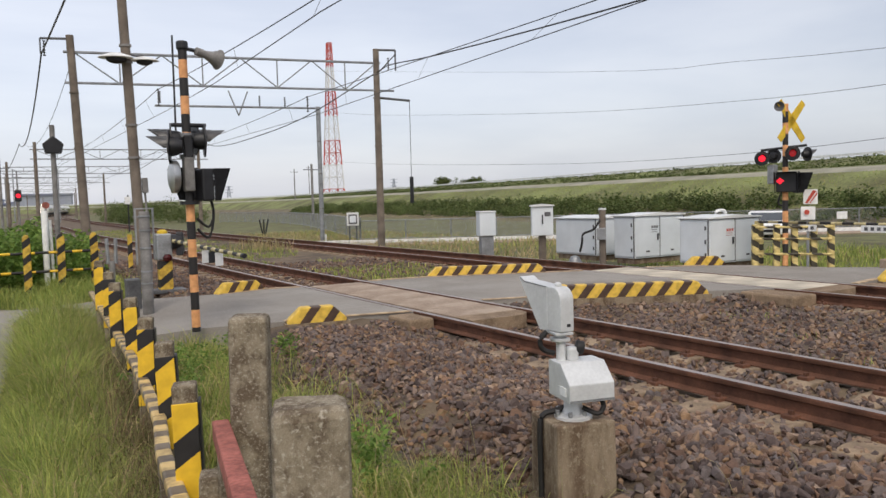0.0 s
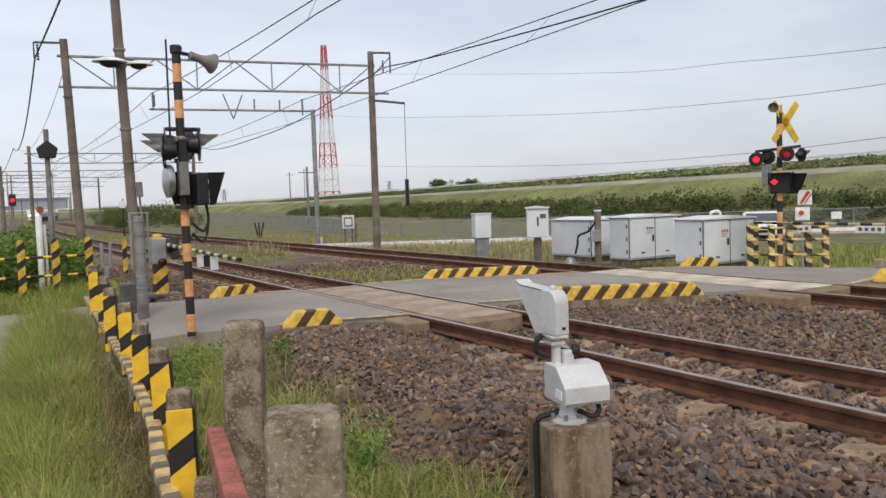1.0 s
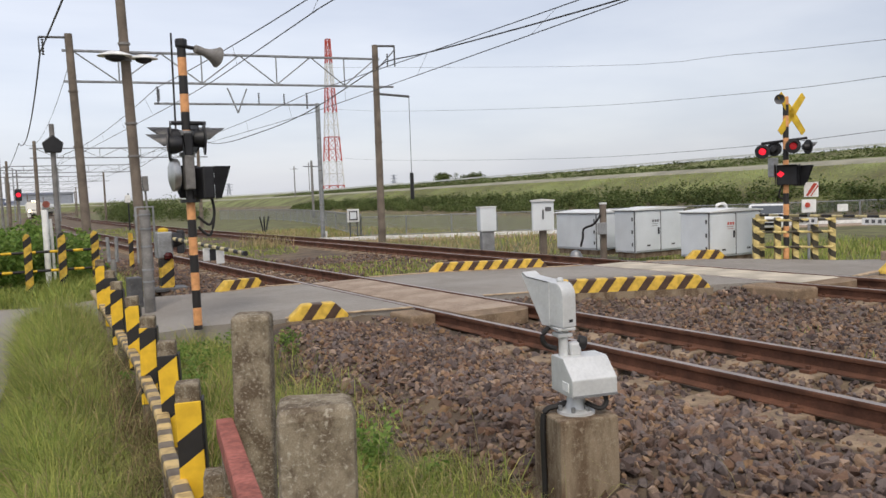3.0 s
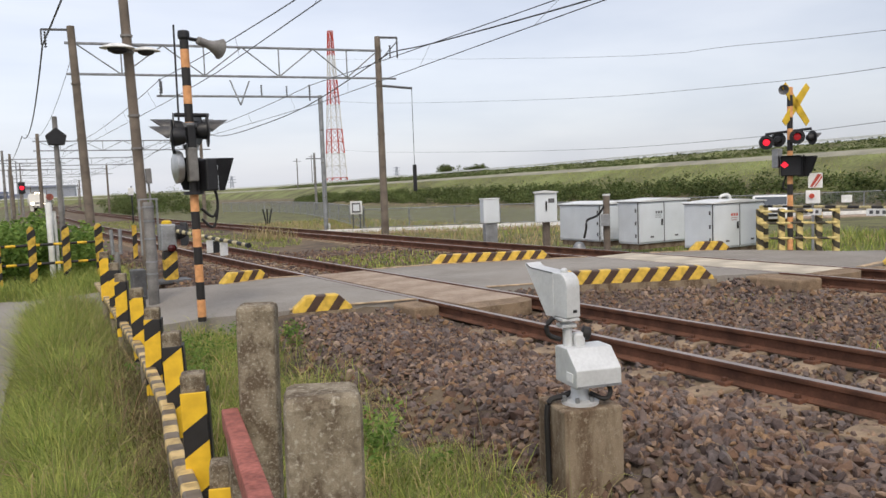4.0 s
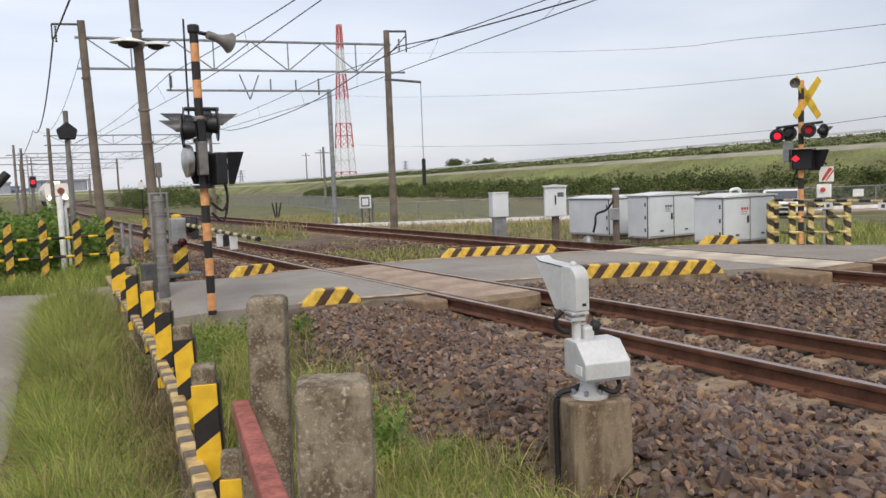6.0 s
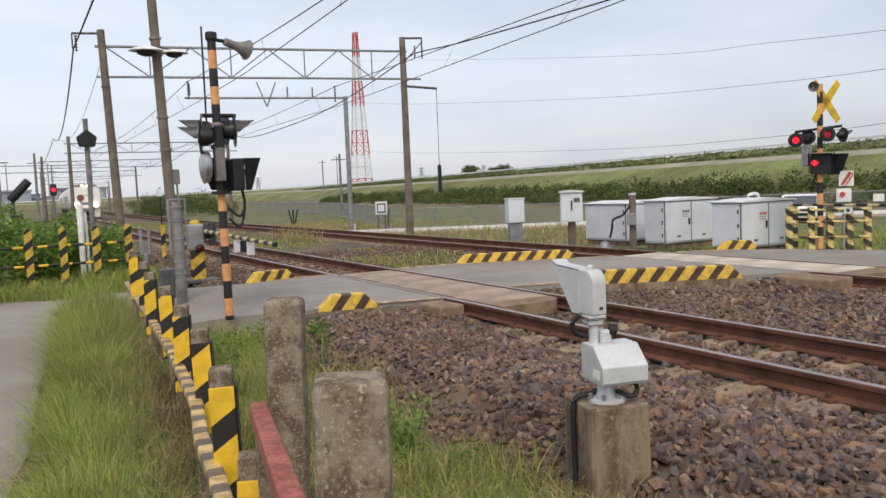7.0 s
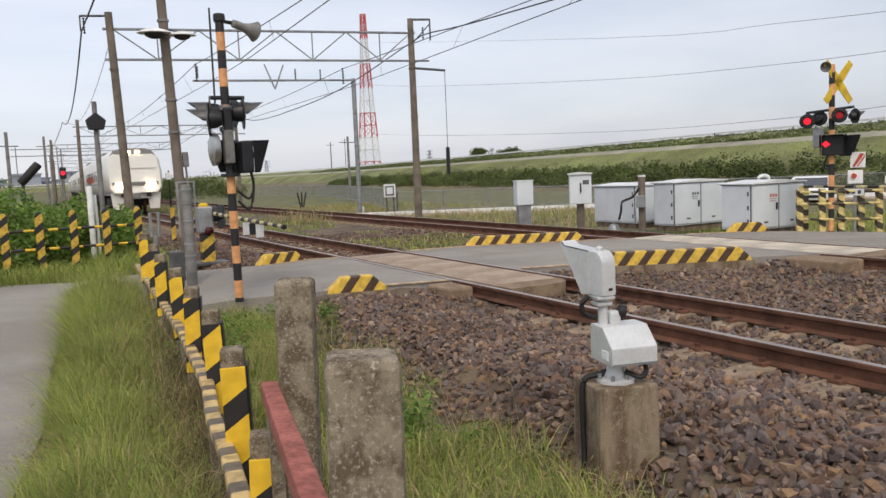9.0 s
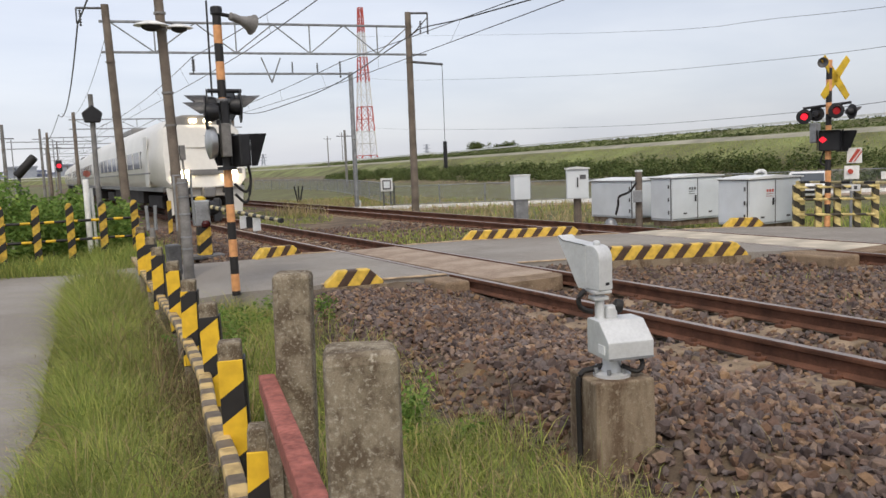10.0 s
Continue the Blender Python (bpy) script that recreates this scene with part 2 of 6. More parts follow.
YEL, BLK = (0.80, 0.50, 0.025), (0.018, 0.016, 0.016)
M = dict(
    soil=mat("soil_and_grass", (0.17, 0.18, 0.065), 0.95, 0, 0.4, 1.3, 40, 0.5, dark=(0.10, 0.085, 0.045)),
    gravel=mat("ballast_bed", (0.20, 0.145, 0.09), 0.95, 0, 0.35, 1.6, 70, 1.0, dark=(0.075, 0.055, 0.042)),
    stone=mat("ballast_stone", (0.188, 0.147, 0.123), 0.9, 0, 0.22, 2.2, 60, 0.5, island="object"),
    stones=mat("ballast_stones", (0.188, 0.147, 0.123), 0.9, 0, 0.30, 0.9, 60, 0.5, dark=(0.142, 0.107, 0.086), island="island"),
    asphalt=mottled("worn_asphalt", (0.300, 0.276, 0.246), (0.240, 0.217, 0.192), (0.36, 0.335, 0.30), 0.55, 60, 1.0, 0.9, 0.35),
    panel=mottled("crossing_panel", (0.39, 0.305, 0.232), (0.28, 0.205, 0.15), (0.44, 0.37, 0.295), 1.6, 45, 1.0, 0.85, 0.3),
    panelend=mottled("brown_panel_end", (0.28, 0.20, 0.13), (0.18, 0.125, 0.08), (0.34, 0.26, 0.18), 4, 60, 1.0, 0.9, 0.3),
    cream=mat("worn_cream_line", (0.60, 0.44, 0.28), 0.8, 0, 0.3, 8, 70, 0.2),
    rail=mat("rusty_rail_side", (0.17, 0.075, 0.044), 0.85, 0.1, 0.3, 5, 60, 0.3),
    railtop=mat("polished_rail_head", (0.44, 0.37, 0.33), 0.42, 0.7, 0.15, 3, 60, 0.05),
    sleeper=mat("concrete_sleeper", (0.34, 0.25, 0.165), 0.9, 0, 0.3, 5, 60, 0.4),
    concrete=mottled("weathered_concrete", (0.27, 0.21, 0.145), (0.13, 0.088, 0.056), (0.31, 0.255, 0.185), 6, 55, 0.28, 0.92, 0.4),
    lichen=mottled("lichened_concrete", (0.275, 0.23, 0.165), (0.12, 0.09, 0.06), (0.41, 0.37, 0.295), 15, 140, 0.8, 0.95, 0.3),
    pole=mat("brown_concrete_pole", (0.22, 0.18, 0.145), 0.9, 0, 0.25, 2.5, 50, 0.3),
    greypole=mat("grey_concrete_pole", (0.27, 0.26, 0.25), 0.9, 0, 0.25, 5, 50, 0.3),
    bell=mat("brushed_bell_metal", (0.55, 0.55, 0.54), 0.36, 0.85, 0.15, 5, 60, 0.05),
    steel=mat("galvanised_steel", (0.38, 0.39, 0.40), 0.5, 0.6, 0.2, 5, 40, 0.1),
    darksteel=mat("dull_dark_steel", (0.16, 0.16, 0.165), 0.6, 0.4, 0.25, 5, 40, 0.1),
    silver=mat("silver_paint", (0.66, 0.67, 0.67), 0.4, 0.15, 0.12, 4, 60, 0.06),
    cabinet=mat("grey_cabinet_paint", (0.68, 0.72, 0.745), 0.5, 0.0, 0.06, 2.0, 40, 0.05),
    cabroof=mat("cabinet_roof_paint", (0.74, 0.75, 0.74), 0.4, 0.0, 0.1, 2.0, 40, 0.05),
    black=mat("black_paint", (0.022, 0.022, 0.025), 0.45, 0, 0.2, 6, 40, 0.1),
    rubber=mat("black_rubber_hose", (0.02, 0.018, 0.018), 0.6, 0, 0.2, 6, 40, 0.1),
    hood=mat("dull_grey_hood", (0.23, 0.225, 0.225), 0.4, 0.2, 0.2, 6, 40, 0.1),
    white=mat("white_paint", (0.84, 0.84, 0.82), 0.6, 0, 0.12, 6, 50, 0.1),
    yellow=mat("yellow_paint", (0.75, 0.50, 0.03), 0.5, 0, 0.2, 6, 40, 0.1),
    red=mat("rusty_red_paint", (0.40, 0.13, 0.10), 0.8, 0, 0.35, 18, 70, 0.4, dark=(0.24, 0.075, 0.055)),
    towerred=mat("tower_red", (0.55, 0.08, 0.05), 0.6, 0, 0.1, 1, 5, 0),
    towerwhite=mat("tower_white", (0.75, 0.74, 0.73), 0.6, 0, 0.1, 1, 5, 0),
    wire=mat("overhead_wire", (0.07, 0.07, 0.075), 0.5, 0.4, 0.1, 3, 20, 0),
    grass=mat("grass_blades", (0.41, 0.47, 0.14), 0.8, 0, 0.2, 1.5, 30, 0, island="island", spec=0.2, through=0.45),
    drygrass=mat("dry_grass_blades", (0.50, 0.41, 0.24), 0.9, 0, 0.2, 2, 30, 0, island="island", spec=0.2, through=0.35),
    twig=mat("dead_brown_stalks", (0.205, 0.155, 0.10), 0.95, 0, 0.25, 3, 40, 0, island="island", spec=0.1),
    leaf=mat("bush_leaves", (0.25, 0.38, 0.095), 0.75, 0, 0.25, 1.5, 30, 0, island="island", spec=0.3, through=0.4),
    leafdark=mat("shrub_leaves", (0.15, 0.19, 0.072), 0.8, 0, 0.3, 0.5, 10, 0, island="island", spec=0.2, through=0.3),
    levee=mat("mown_levee_grass", (0.225, 0.25, 0.088), 0.95, 0, 0.45, 0.22, 5, 0.5, dark=(0.115, 0.108, 0.045)),
    palepanel=mat("pale_worn_panel", (0.60, 0.53, 0.42), 0.85, 0, 0.2, 2.0, 80, 0.3),
    benchpath=mat("pale_bench_path", (0.36, 0.34, 0.26), 0.95, 0, 0.2, 0.5, 8, 0.2),
    earth=mat("bare_earth", (0.20, 0.165, 0.10), 0.95, 0, 0.3, 0.6, 12, 0.3),
    lamp_red=glow("red_lamp_lit", (1.0, 0.015, 0.04), 1.15),
    lamp_dim=glow("red_lamp_fading", (0.8, 0.02, 0.03), 0.22),
    lamp_off=mat("red_lamp_dark", (0.06, 0.008, 0.008), 0.2, 0, 0.1, 5, 30, 0),
    headlight=glow("warm_headlight", (1.0, 0.80, 0.48), 16.0),
    train=mat("cream_white_train_paint", (0.72, 0.70, 0.65), 0.35, 0, 0.06, 0.5, 8, 0.02),
    traingrey=mat("grey_train_skirt", (0.24, 0.235, 0.23), 0.5, 0, 0.15, 1, 10, 0.05),
    glass=mat("dark_window_glass", (0.045, 0.05, 0.055), 0.08, 0, 0.1, 1, 5, 0, spec=0.6),
    glassblue=mat("car_window_glass", (0.08, 0.09, 0.10), 0.08, 0, 0.1, 1, 5, 0, spec=0.6),
    under=mat("grimy_underframe", (0.035, 0.03, 0.028), 0.85, 0, 0.3, 2, 20, 0.2),
    # bluish distance haze is mixed into these two base colours
    city=mat("far_haze_tint", (0.40, 0.43, 0.50), 0.9, 0, 0.15, 0.05, 0.6, 0),
    cityroof=mat("haze_blue_far_roofs", (0.25, 0.28, 0.42), 0.8, 0, 0.15, 0.05, 0.6, 0),
)
STRIPE = dict(
    plate=banded("fence_plate_stripes", YEL, BLK, (-0.7, 0.0, 1.0), 0.30, 0.62, 0.12, wear=0.22),
    strip=banded("worn_rail_stripes", (0.60, 0.43, 0.18), (0.16, 0.125, 0.09), (0, 1, 0), 0.22, 0.55, wear=0.6),
    kerb=banded("kerb_stripes", (0.74, 0.49, 0.07), (0.075, 0.042, 0.027), (1.0, 0, -0.75), 0.275, 0.56, wear=0.35),
    pipe=banded("pipe_stripes", YEL, BLK, (1, 0, 0), 0.42, 0.42),
    post=banded("post_stripes", (0.62, 0.40, 0.05), BLK, (-0.8, 0, 1), 0.32, 0.55),
    signal=banded("signal_bands", (0.74, 0.36, 0.15), BLK, (0, 0, 1), 0.405, 0.5, 0.87, wear=0.3),
    boom=banded("boom_bands", (0.62, 0.53, 0.28), BLK, (0, 1, 0), 0.42, 0.5),
    guard=banded("guard_stripes", (0.70, 0.56, 0.22), (0.06, 0.05, 0.03), (0.0, -0.8, 1), 0.26, 0.55),
)

# ---- mesh tools ----
def put(name, bm, material, parent=None, label="", smooth=False):
    me = bpy.data.meshes.new(name)
    bm.normal_update()
    bm.to_mesh(me)
    bm.free()
    for m in material if isinstance(material, (list, tuple)) else [material]:
        me.materials.append(m)
    if smooth:
        me.shade_smooth()
        me.set_sharp_from_angle(angle=radians(40))
    ob = new(name, me)
    if parent is not None:
        ob.parent = parent
    return tagged(ob, label) if label else ob


part = put


def thing(name, label, category, at=(0, 0, 0), rz=0.0, group="", kind="", tilt=(0, 0)):
    ob = new(name)
    ob.matrix_basis = pose(*at, tilt[0], tilt[1], rz)
    ob.empty_display_size = 0.1
    return tagged(ob, label, category, group, kind)


def raw(name, verts, faces, material, parent=None, smooth=False, index=None):
    me = bpy.data.meshes.new(name)
    me.from_pydata([tuple(v) for v in verts], [], [tuple(f) for f in faces])
    for m in material if isinstance(material, (list, tuple)) else [material]:
        me.materials.append(m)
    if index is not None:
        me.polygons.foreach_set("material_index", index)
    if smooth:
        me.shade_smooth()
    else:
        me.shade_flat()
    me.update()
    ob = new(name, me)
    if parent is not None:
        ob.parent = parent
    return ob


def box(c, s, bm=None, rot=None, bevel=0.0):
    bm = bm or bmesh.new()
    t = bmesh.new()
    bmesh.ops.create_cube(t, size=1.0)
    bmesh.ops.scale(t, vec=s, verts=t.verts)
    if bevel:
        bmesh.ops.bevel(t, geom=t.edges[:], offset=bevel, segments=2, affect="EDGES", profile=0.5)
    m = Matrix.Translation(c) @ (rot or Matrix.Identity(4))
    bmesh.ops.transform(t, matrix=m, verts=t.verts)
    return join(bm, t)


def join(bm, t):
    me = bpy.data.meshes.new("tmp")
    t.to_mesh(me)
    t.free()
    bm.from_mesh(me)
    bpy.data.meshes.remove(me)
    return bm


def rod(p, q, r0, r1=None, bm=None, seg=10, bevel=0.0):
    bm = bm or bmesh.new()
    p, q = Vector(p), Vector(q)
    r1 = r0 if r1 is None else r1
    t = bmesh.new()
    d = q - p
    bmesh.ops.create_cone(t, cap_ends=True, segments=seg, radius1=r0, radius2=r1, depth=d.length)
    if bevel:
        rim = [e for e in t.edges if abs(e.verts[0].co.z - e.verts[1].co.z) < 1e-6]
        bmesh.ops.bevel(t, geom=rim, offset=bevel, segments=2, affect="EDGES", profile=0.5)
    m = Matrix.Translation((p + q) / 2) @ d.to_track_quat("Z", "Y").to_matrix().to_4x4()
    bmesh.ops.transform(t, matrix=m, verts=t.verts)
    return join(bm, t)


def prism(poly, thick, m=None, bm=None, bevel=0.0):
    """A flat outline in x, z, made thick along y."""
    bm = bm or bmesh.new()
    t = bmesh.new()
    a = [t.verts.new((x, -thick / 2, z)) for x, z in poly]
    b = [t.verts.new((x, thick / 2, z)) for x, z in poly]
    t.faces.new(a)
    t.faces.new(b[::-1])
    for i in range(len(a)):
        j = (i + 1) % len(a)
        t.faces.new((a[j], a[i], b[i], b[j]))
    bmesh.ops.recalc_face_normals(t, faces=t.faces)
    if bevel:
        bmesh.ops.bevel(t, geom=t.edges[:], offset=bevel, segments=2, affect="EDGES", profile=0.5)
    if m is not None:
        bmesh.ops.transform(t, matrix=m, verts=t.verts)
    return join(bm, t)


def tube(points, r, bm=None, seg=6):
    """A round tube through points."""
    bm = bm or bmesh.new()
    pts = [Vector(p) for p in points]
    rings = []
    for i, p in enumerate(pts):
        d = (pts[min(i + 1, len(pts) - 1)] - pts[max(i - 1, 0)]).normalized()
        u = d.cross(Vector((0, 0, 1)) if abs(d.z) < 0.95 else Vector((1, 0, 0))).normalized()
        v = d.cross(u)
        rings.append([bm.verts.new(p + r * (math.cos(a) * u + math.sin(a) * v)) for a in [k * math.tau / seg for k in range(seg)]])
    for a, b in zip(rings, rings[1:]):
        for k in range(seg):
            bm.faces.new((a[k], a[(k + 1) % seg], b[(k + 1) % seg], b[k]))
    bm.faces.new(rings[0][::-1])
    bm.faces.new(rings[-1])
    return bm


def bend(points, n=5):
    """A smooth line through points."""
    pts = [Vector(p) for p in points]
    out = []
    for i in range(len(pts) - 1):
        a, b, c, d = pts[max(i - 1, 0)], pts[i], pts[i + 1], pts[min(i + 2, len(pts) - 1)]
        for k in range(n):
            t = k / n
            out.append(0.5 * (2 * b + (c - a) * t + (2 * a - 5 * b + 4 * c - d) * t * t + (3 * b - a - 3 * c + d) * t ** 3))
    return out + [pts[-1]]


def sag(p, q, drop, n=12):
    p, q = Vector(p), Vector(q)
    return [p.lerp(q, k / n) - Vector((0, 0, drop * 4 * (k / n) * (1 - k / n))) for k in range(n + 1)]


def lathe(profile, m=None, bm=None, seg=20):
    """A turned shape: profile of radius, height."""
    bm = bm or bmesh.new()
    t = bmesh.new()
    rings = []
    for r, z in profile:
        rings.append([t.verts.new((r * math.cos(k * math.tau / seg), r * math.sin(k * math.tau / seg), z)) for k in range(seg)])
    for a, b in zip(rings, rings[1:]):
        for k in range(seg):
            t.faces.new((a[k], a[(k + 1) % seg], b[(k + 1) % seg], b[k]))
    if profile[0][0] > 1e-4:
        t.faces.new(rings[0][::-1])
    if profile[-1][0] > 1e-4:
        t.faces.new(rings[-1])
    bmesh.ops.remove_doubles(t, verts=t.verts, dist=1e-5)
    bmesh.ops.recalc_face_normals(t, faces=t.faces)
    if m is not None:
        bmesh.ops.transform(t, matrix=m, verts=t.verts)
    return join(bm, t)

# ---- the plan ----
T1, T2 = 5.285, 10.36          # centres of the two tracks
GAUGE = 1.067


def curve(y):
    """How far the tracks swing aside in the distance."""
    if y < 38:
        return 0.0
    return (min(y, 55) - 38) ** 2 / 1000 + 0.034 * max(0.0, y - 55) + max(0.0, y - 110) ** 2 / 3000


def ground_z(x, y):
    z = -0.33 + 0.025 * noise.noise((x * 0.7, y * 0.7, 0.3))
    return z


def bed_z(x):
    """The ballast's height across the tracks, before the curve."""
    pts = [(2.2, -0.40), (2.45, -0.33), (2.86, -0.10), (3.2, -0.075), (3.7, -0.11), (4.15, -0.165), (4.4, -0.195), (6.2, -0.195), (6.45, -0.165), (7.0, -0.20), (8.4, -0.22), (9.2, -0.17), (9.5, -0.195), (11.3, -0.195), (11.5, -0.17), (12.2, -0.25), (12.9, -0.40)]
    if x <= pts[0][0] or x >= pts[-1][0]:
        return -0.42
    for (a, za), (b, zb) in zip(pts, pts[1:]):
        if a <= x <= b:
            return za + (zb - za) * (x - a) / (b - a)


def bed_h(x, y):
    """The ballast's height, heaped up against the near edge of the crossing."""
    if x < 2.6 or x > 9.75:
        return bed_z(x)
    edge = 8.55 if x < 4.62 else 7.4 if x < 5.95 else 8.6 - 0.5 * max(0.0, x - 6.9)
    if y > edge + 0.6:
        return bed_z(x)
    k = max(0.0, min(1.0, 1 - (edge - y) / 1.3))
    lift = (0.04 if x < 4.0 else 0.10 if x < 4.62 or x > 5.95 else 0.015) * min(1.0, (x - 2.6) / 0.5)
    return bed_z(x) + lift * k * k * (3 - 2 * k)


def build_ground():
    xs = [-3000, -1500, -600, -250, -100, -50, -25, -12] + list(np.arange(-6, 16.1, 0.4)) + [20, 28, 40, 60, 100, 250, 600, 1500, 3000]
    ys = [-3000, -800, -200, -60, -20, -8] + list(np.arange(-3, 24.1, 0.4)) + [30, 40, 60, 100, 200, 400, 800, 1500, 3500]
    v = [(x, y, ground_z(x, y) if abs(x) < 20 and -5 < y < 30 else -0.36) for y in ys for x in xs]
    nx = len(xs)
    f = [(j * nx + i, j * nx + i + 1, (j + 1) * nx + i + 1, (j + 1) * nx + i) for j in range(len(ys) - 1) for i in range(nx - 1)]
    tagged(raw("ground", v, f, M["soil"], smooth=True), "flat soil overgrown with rough grass and weeds", "ground", kind="structure")


def build_bed():
    xs = list(np.arange(2.2, 12.95, 0.2)) + [12.95]
    ys = [-60, -30, -10] + list(np.arange(-2, 20, 0.35)) + list(range(20, 60, 5)) + list(range(60, 420, 10))
    v = [(x + curve(y), y, bed_h(x, y) + 0.02 * noise.noise((x * 2.3, y * 2.3, 1)) + 0.012 * noise.noise((x * 7, y * 7, 4))) for y in ys for x in xs]
    nx = len(xs)
    f = [(j * nx + i, j * nx + i + 1, (j + 1) * nx + i + 1, (j + 1) * nx + i) for j in range(len(ys) - 1) for i in range(nx - 1)]
    tagged(raw("ballast_bed", v, f, M["gravel"], smooth=True), "grey-brown crushed stone bed under two railway tracks", "ballast", kind="structure")


def slab(name, pts, material, thick=0.3, parent=None):
    bm = bmesh.new()
    top = [bm.verts.new(p) for p in pts]
    low = [bm.verts.new((p[0], p[1], p[2] - thick)) for p in pts]
    bm.faces.new(top)
    bm.faces.new(low[::-1])
    n = len(pts)
    for i in range(n):
        j = (i + 1) % n
        bm.faces.new((top[i], low[i], low[j], top[j]))
    bmesh.ops.recalc_face_normals(bm, faces=bm.faces)
    bmesh.ops.triangulate(bm, faces=[f for f in bm.faces if len(f.verts) > 4])
    return put(name, bm, material, parent)


def build_roads():
    edge = [(0.62, 14.2), (0.5, 12.3), (0.37, 10.5), (0.12, 7.9), (0.0, 5.9), (-0.17, 4.75), (-0.4, 3.0), (-0.6, 0), (-0.6, -12)]
    tagged(slab("side_road", [(x, y, -0.300) for x, y in edge] + [(-5.0, -12, -0.30), (-5.0, 15.6, -0.30), (-0.4, 15.7, -0.30), (0.7, 15.0, -0.30)], M["asphalt"], 0.15),
           "grey worn asphalt lane beside the railway", "road", kind="structure")
    tagged(slab("road_approach", [(0.63, 14.9, -0.296), (0.50, 11.7, -0.296), (0.42, 11.0, -0.296), (1.5, 10.0, -0.21), (2.2, 9.3, -0.06), (3.1, 8.75, 0.0), (3.9, 8.62, 0.0), (4.66, 8.45, 0.0),
                                  (4.66, 12.32, 0.0), (4.05, 12.48, 0.0), (3.2, 12.25, 0.0), (2.4, 12.9, -0.06), (1.75, 14.6, -0.21)], M["asphalt"], 0.28),
           "grey asphalt ramp rising to the level crossing", "road", kind="structure")
    tagged(slab("crossing_middle", [(5.89, 8.75, 0.0), (7.0, 8.42, 0.0), (8.75, 7.48, 0.0), (9.74, 7.0, 0.0), (9.74, 11.08, 0.0), (9.1, 11.35, 0.0), (7.1, 12.25, 0.0), (5.89, 12.4, 0.0)], M["asphalt"], 0.3),
           "grey asphalt between the two tracks of the crossing", "road", kind="structure")
    tagged(slab("road_beyond", [(10.97, 6.5, 0.0), (11.75, 6.65, 0.0), (14.5, 4.9, -0.05), (30, -4, -0.3), (32, -0.5, -0.3), (16.3, 6.9, -0.1), (13.4, 8.3, -0.02), (12.6, 9.55, 0.0), (12.0, 10.2, 0.0), (10.97, 10.75, 0.0)], M["asphalt"], 0.3),
           "grey asphalt road leaving the crossing", "road", kind="structure")
    lines = [("near", [(3.1, 8.78), (3.9, 8.65), (4.64, 8.48)]), ("near", [(5.92, 8.78), (6.9, 8.5)]), ("far", [(3.25, 12.18), (4.05, 12.40), (4.62, 12.28)]),
             ("far", [(5.92, 12.33), (7.1, 12.17), (9.1, 11.28), (9.7, 11.03)]), ("far", [(11.0, 10.70), (12.0, 10.12)]), ("near", [(11.0, 6.58), (11.8, 6.72), (12.6, 6.3)])]
    for _, pts in lines:
        left, right = [], []
        for i, (x, y) in enumerate(pts):
            a, b = Vector(pts[max(i - 1, 0)]), Vector(pts[min(i + 1, len(pts) - 1)])
            n = (b - a).normalized()
            left.append((x - n.y * 0.05, y + n.x * 0.05, 0.012))
            right.append((x + n.y * 0.05, y - n.x * 0.05, 0.012))
        tagged(slab("edge_line", left + right[::-1], M["cream"], 0.010), "worn cream painted road edge line", "road marking", kind="structure")


RAIL = [(-0.032, 0.0), (-0.036, -0.012), (-0.034, -0.036), (-0.010, -0.048), (-0.008, -0.118), (-0.062, -0.140), (-0.062, -0.150), (0.062, -0.150), (0.062, -0.140), (0.008, -0.118), (0.010, -0.048), (0.034, -0.036), (0.036, -0.012), (0.032, 0.0)]


def build_rail(x):
    ys = [-60, 0] + list(range(5, 45, 5)) + list(range(45, 420, 8))
    v = [(x + curve(y) + a, y, z + 0.0) for y in ys for a, z in RAIL]
    n = len(RAIL)
    f, idx = [], []
    for j in range(len(ys) - 1):
        for k in range(n):
            f.append((j * n + k, j * n + (k + 1) % n, (j + 1) * n + (k + 1) % n, (j + 1) * n + k))
            idx.append(1 if k == n - 1 else 0)
    ob = thing("rail", "rusty brown steel rail with a polished running head", "rail", group="rails of the tracks")
    raw("rail_body", v, [q for q, i in zip(f, idx) if not i], M["rail"], ob)
    raw("running_surface", v, [q for q, i in zip(f, idx) if i], M["railtop"], ob)
    tagged(ob, "rusty brown steel rail with a polished running head", "rail", "rails of the tracks")


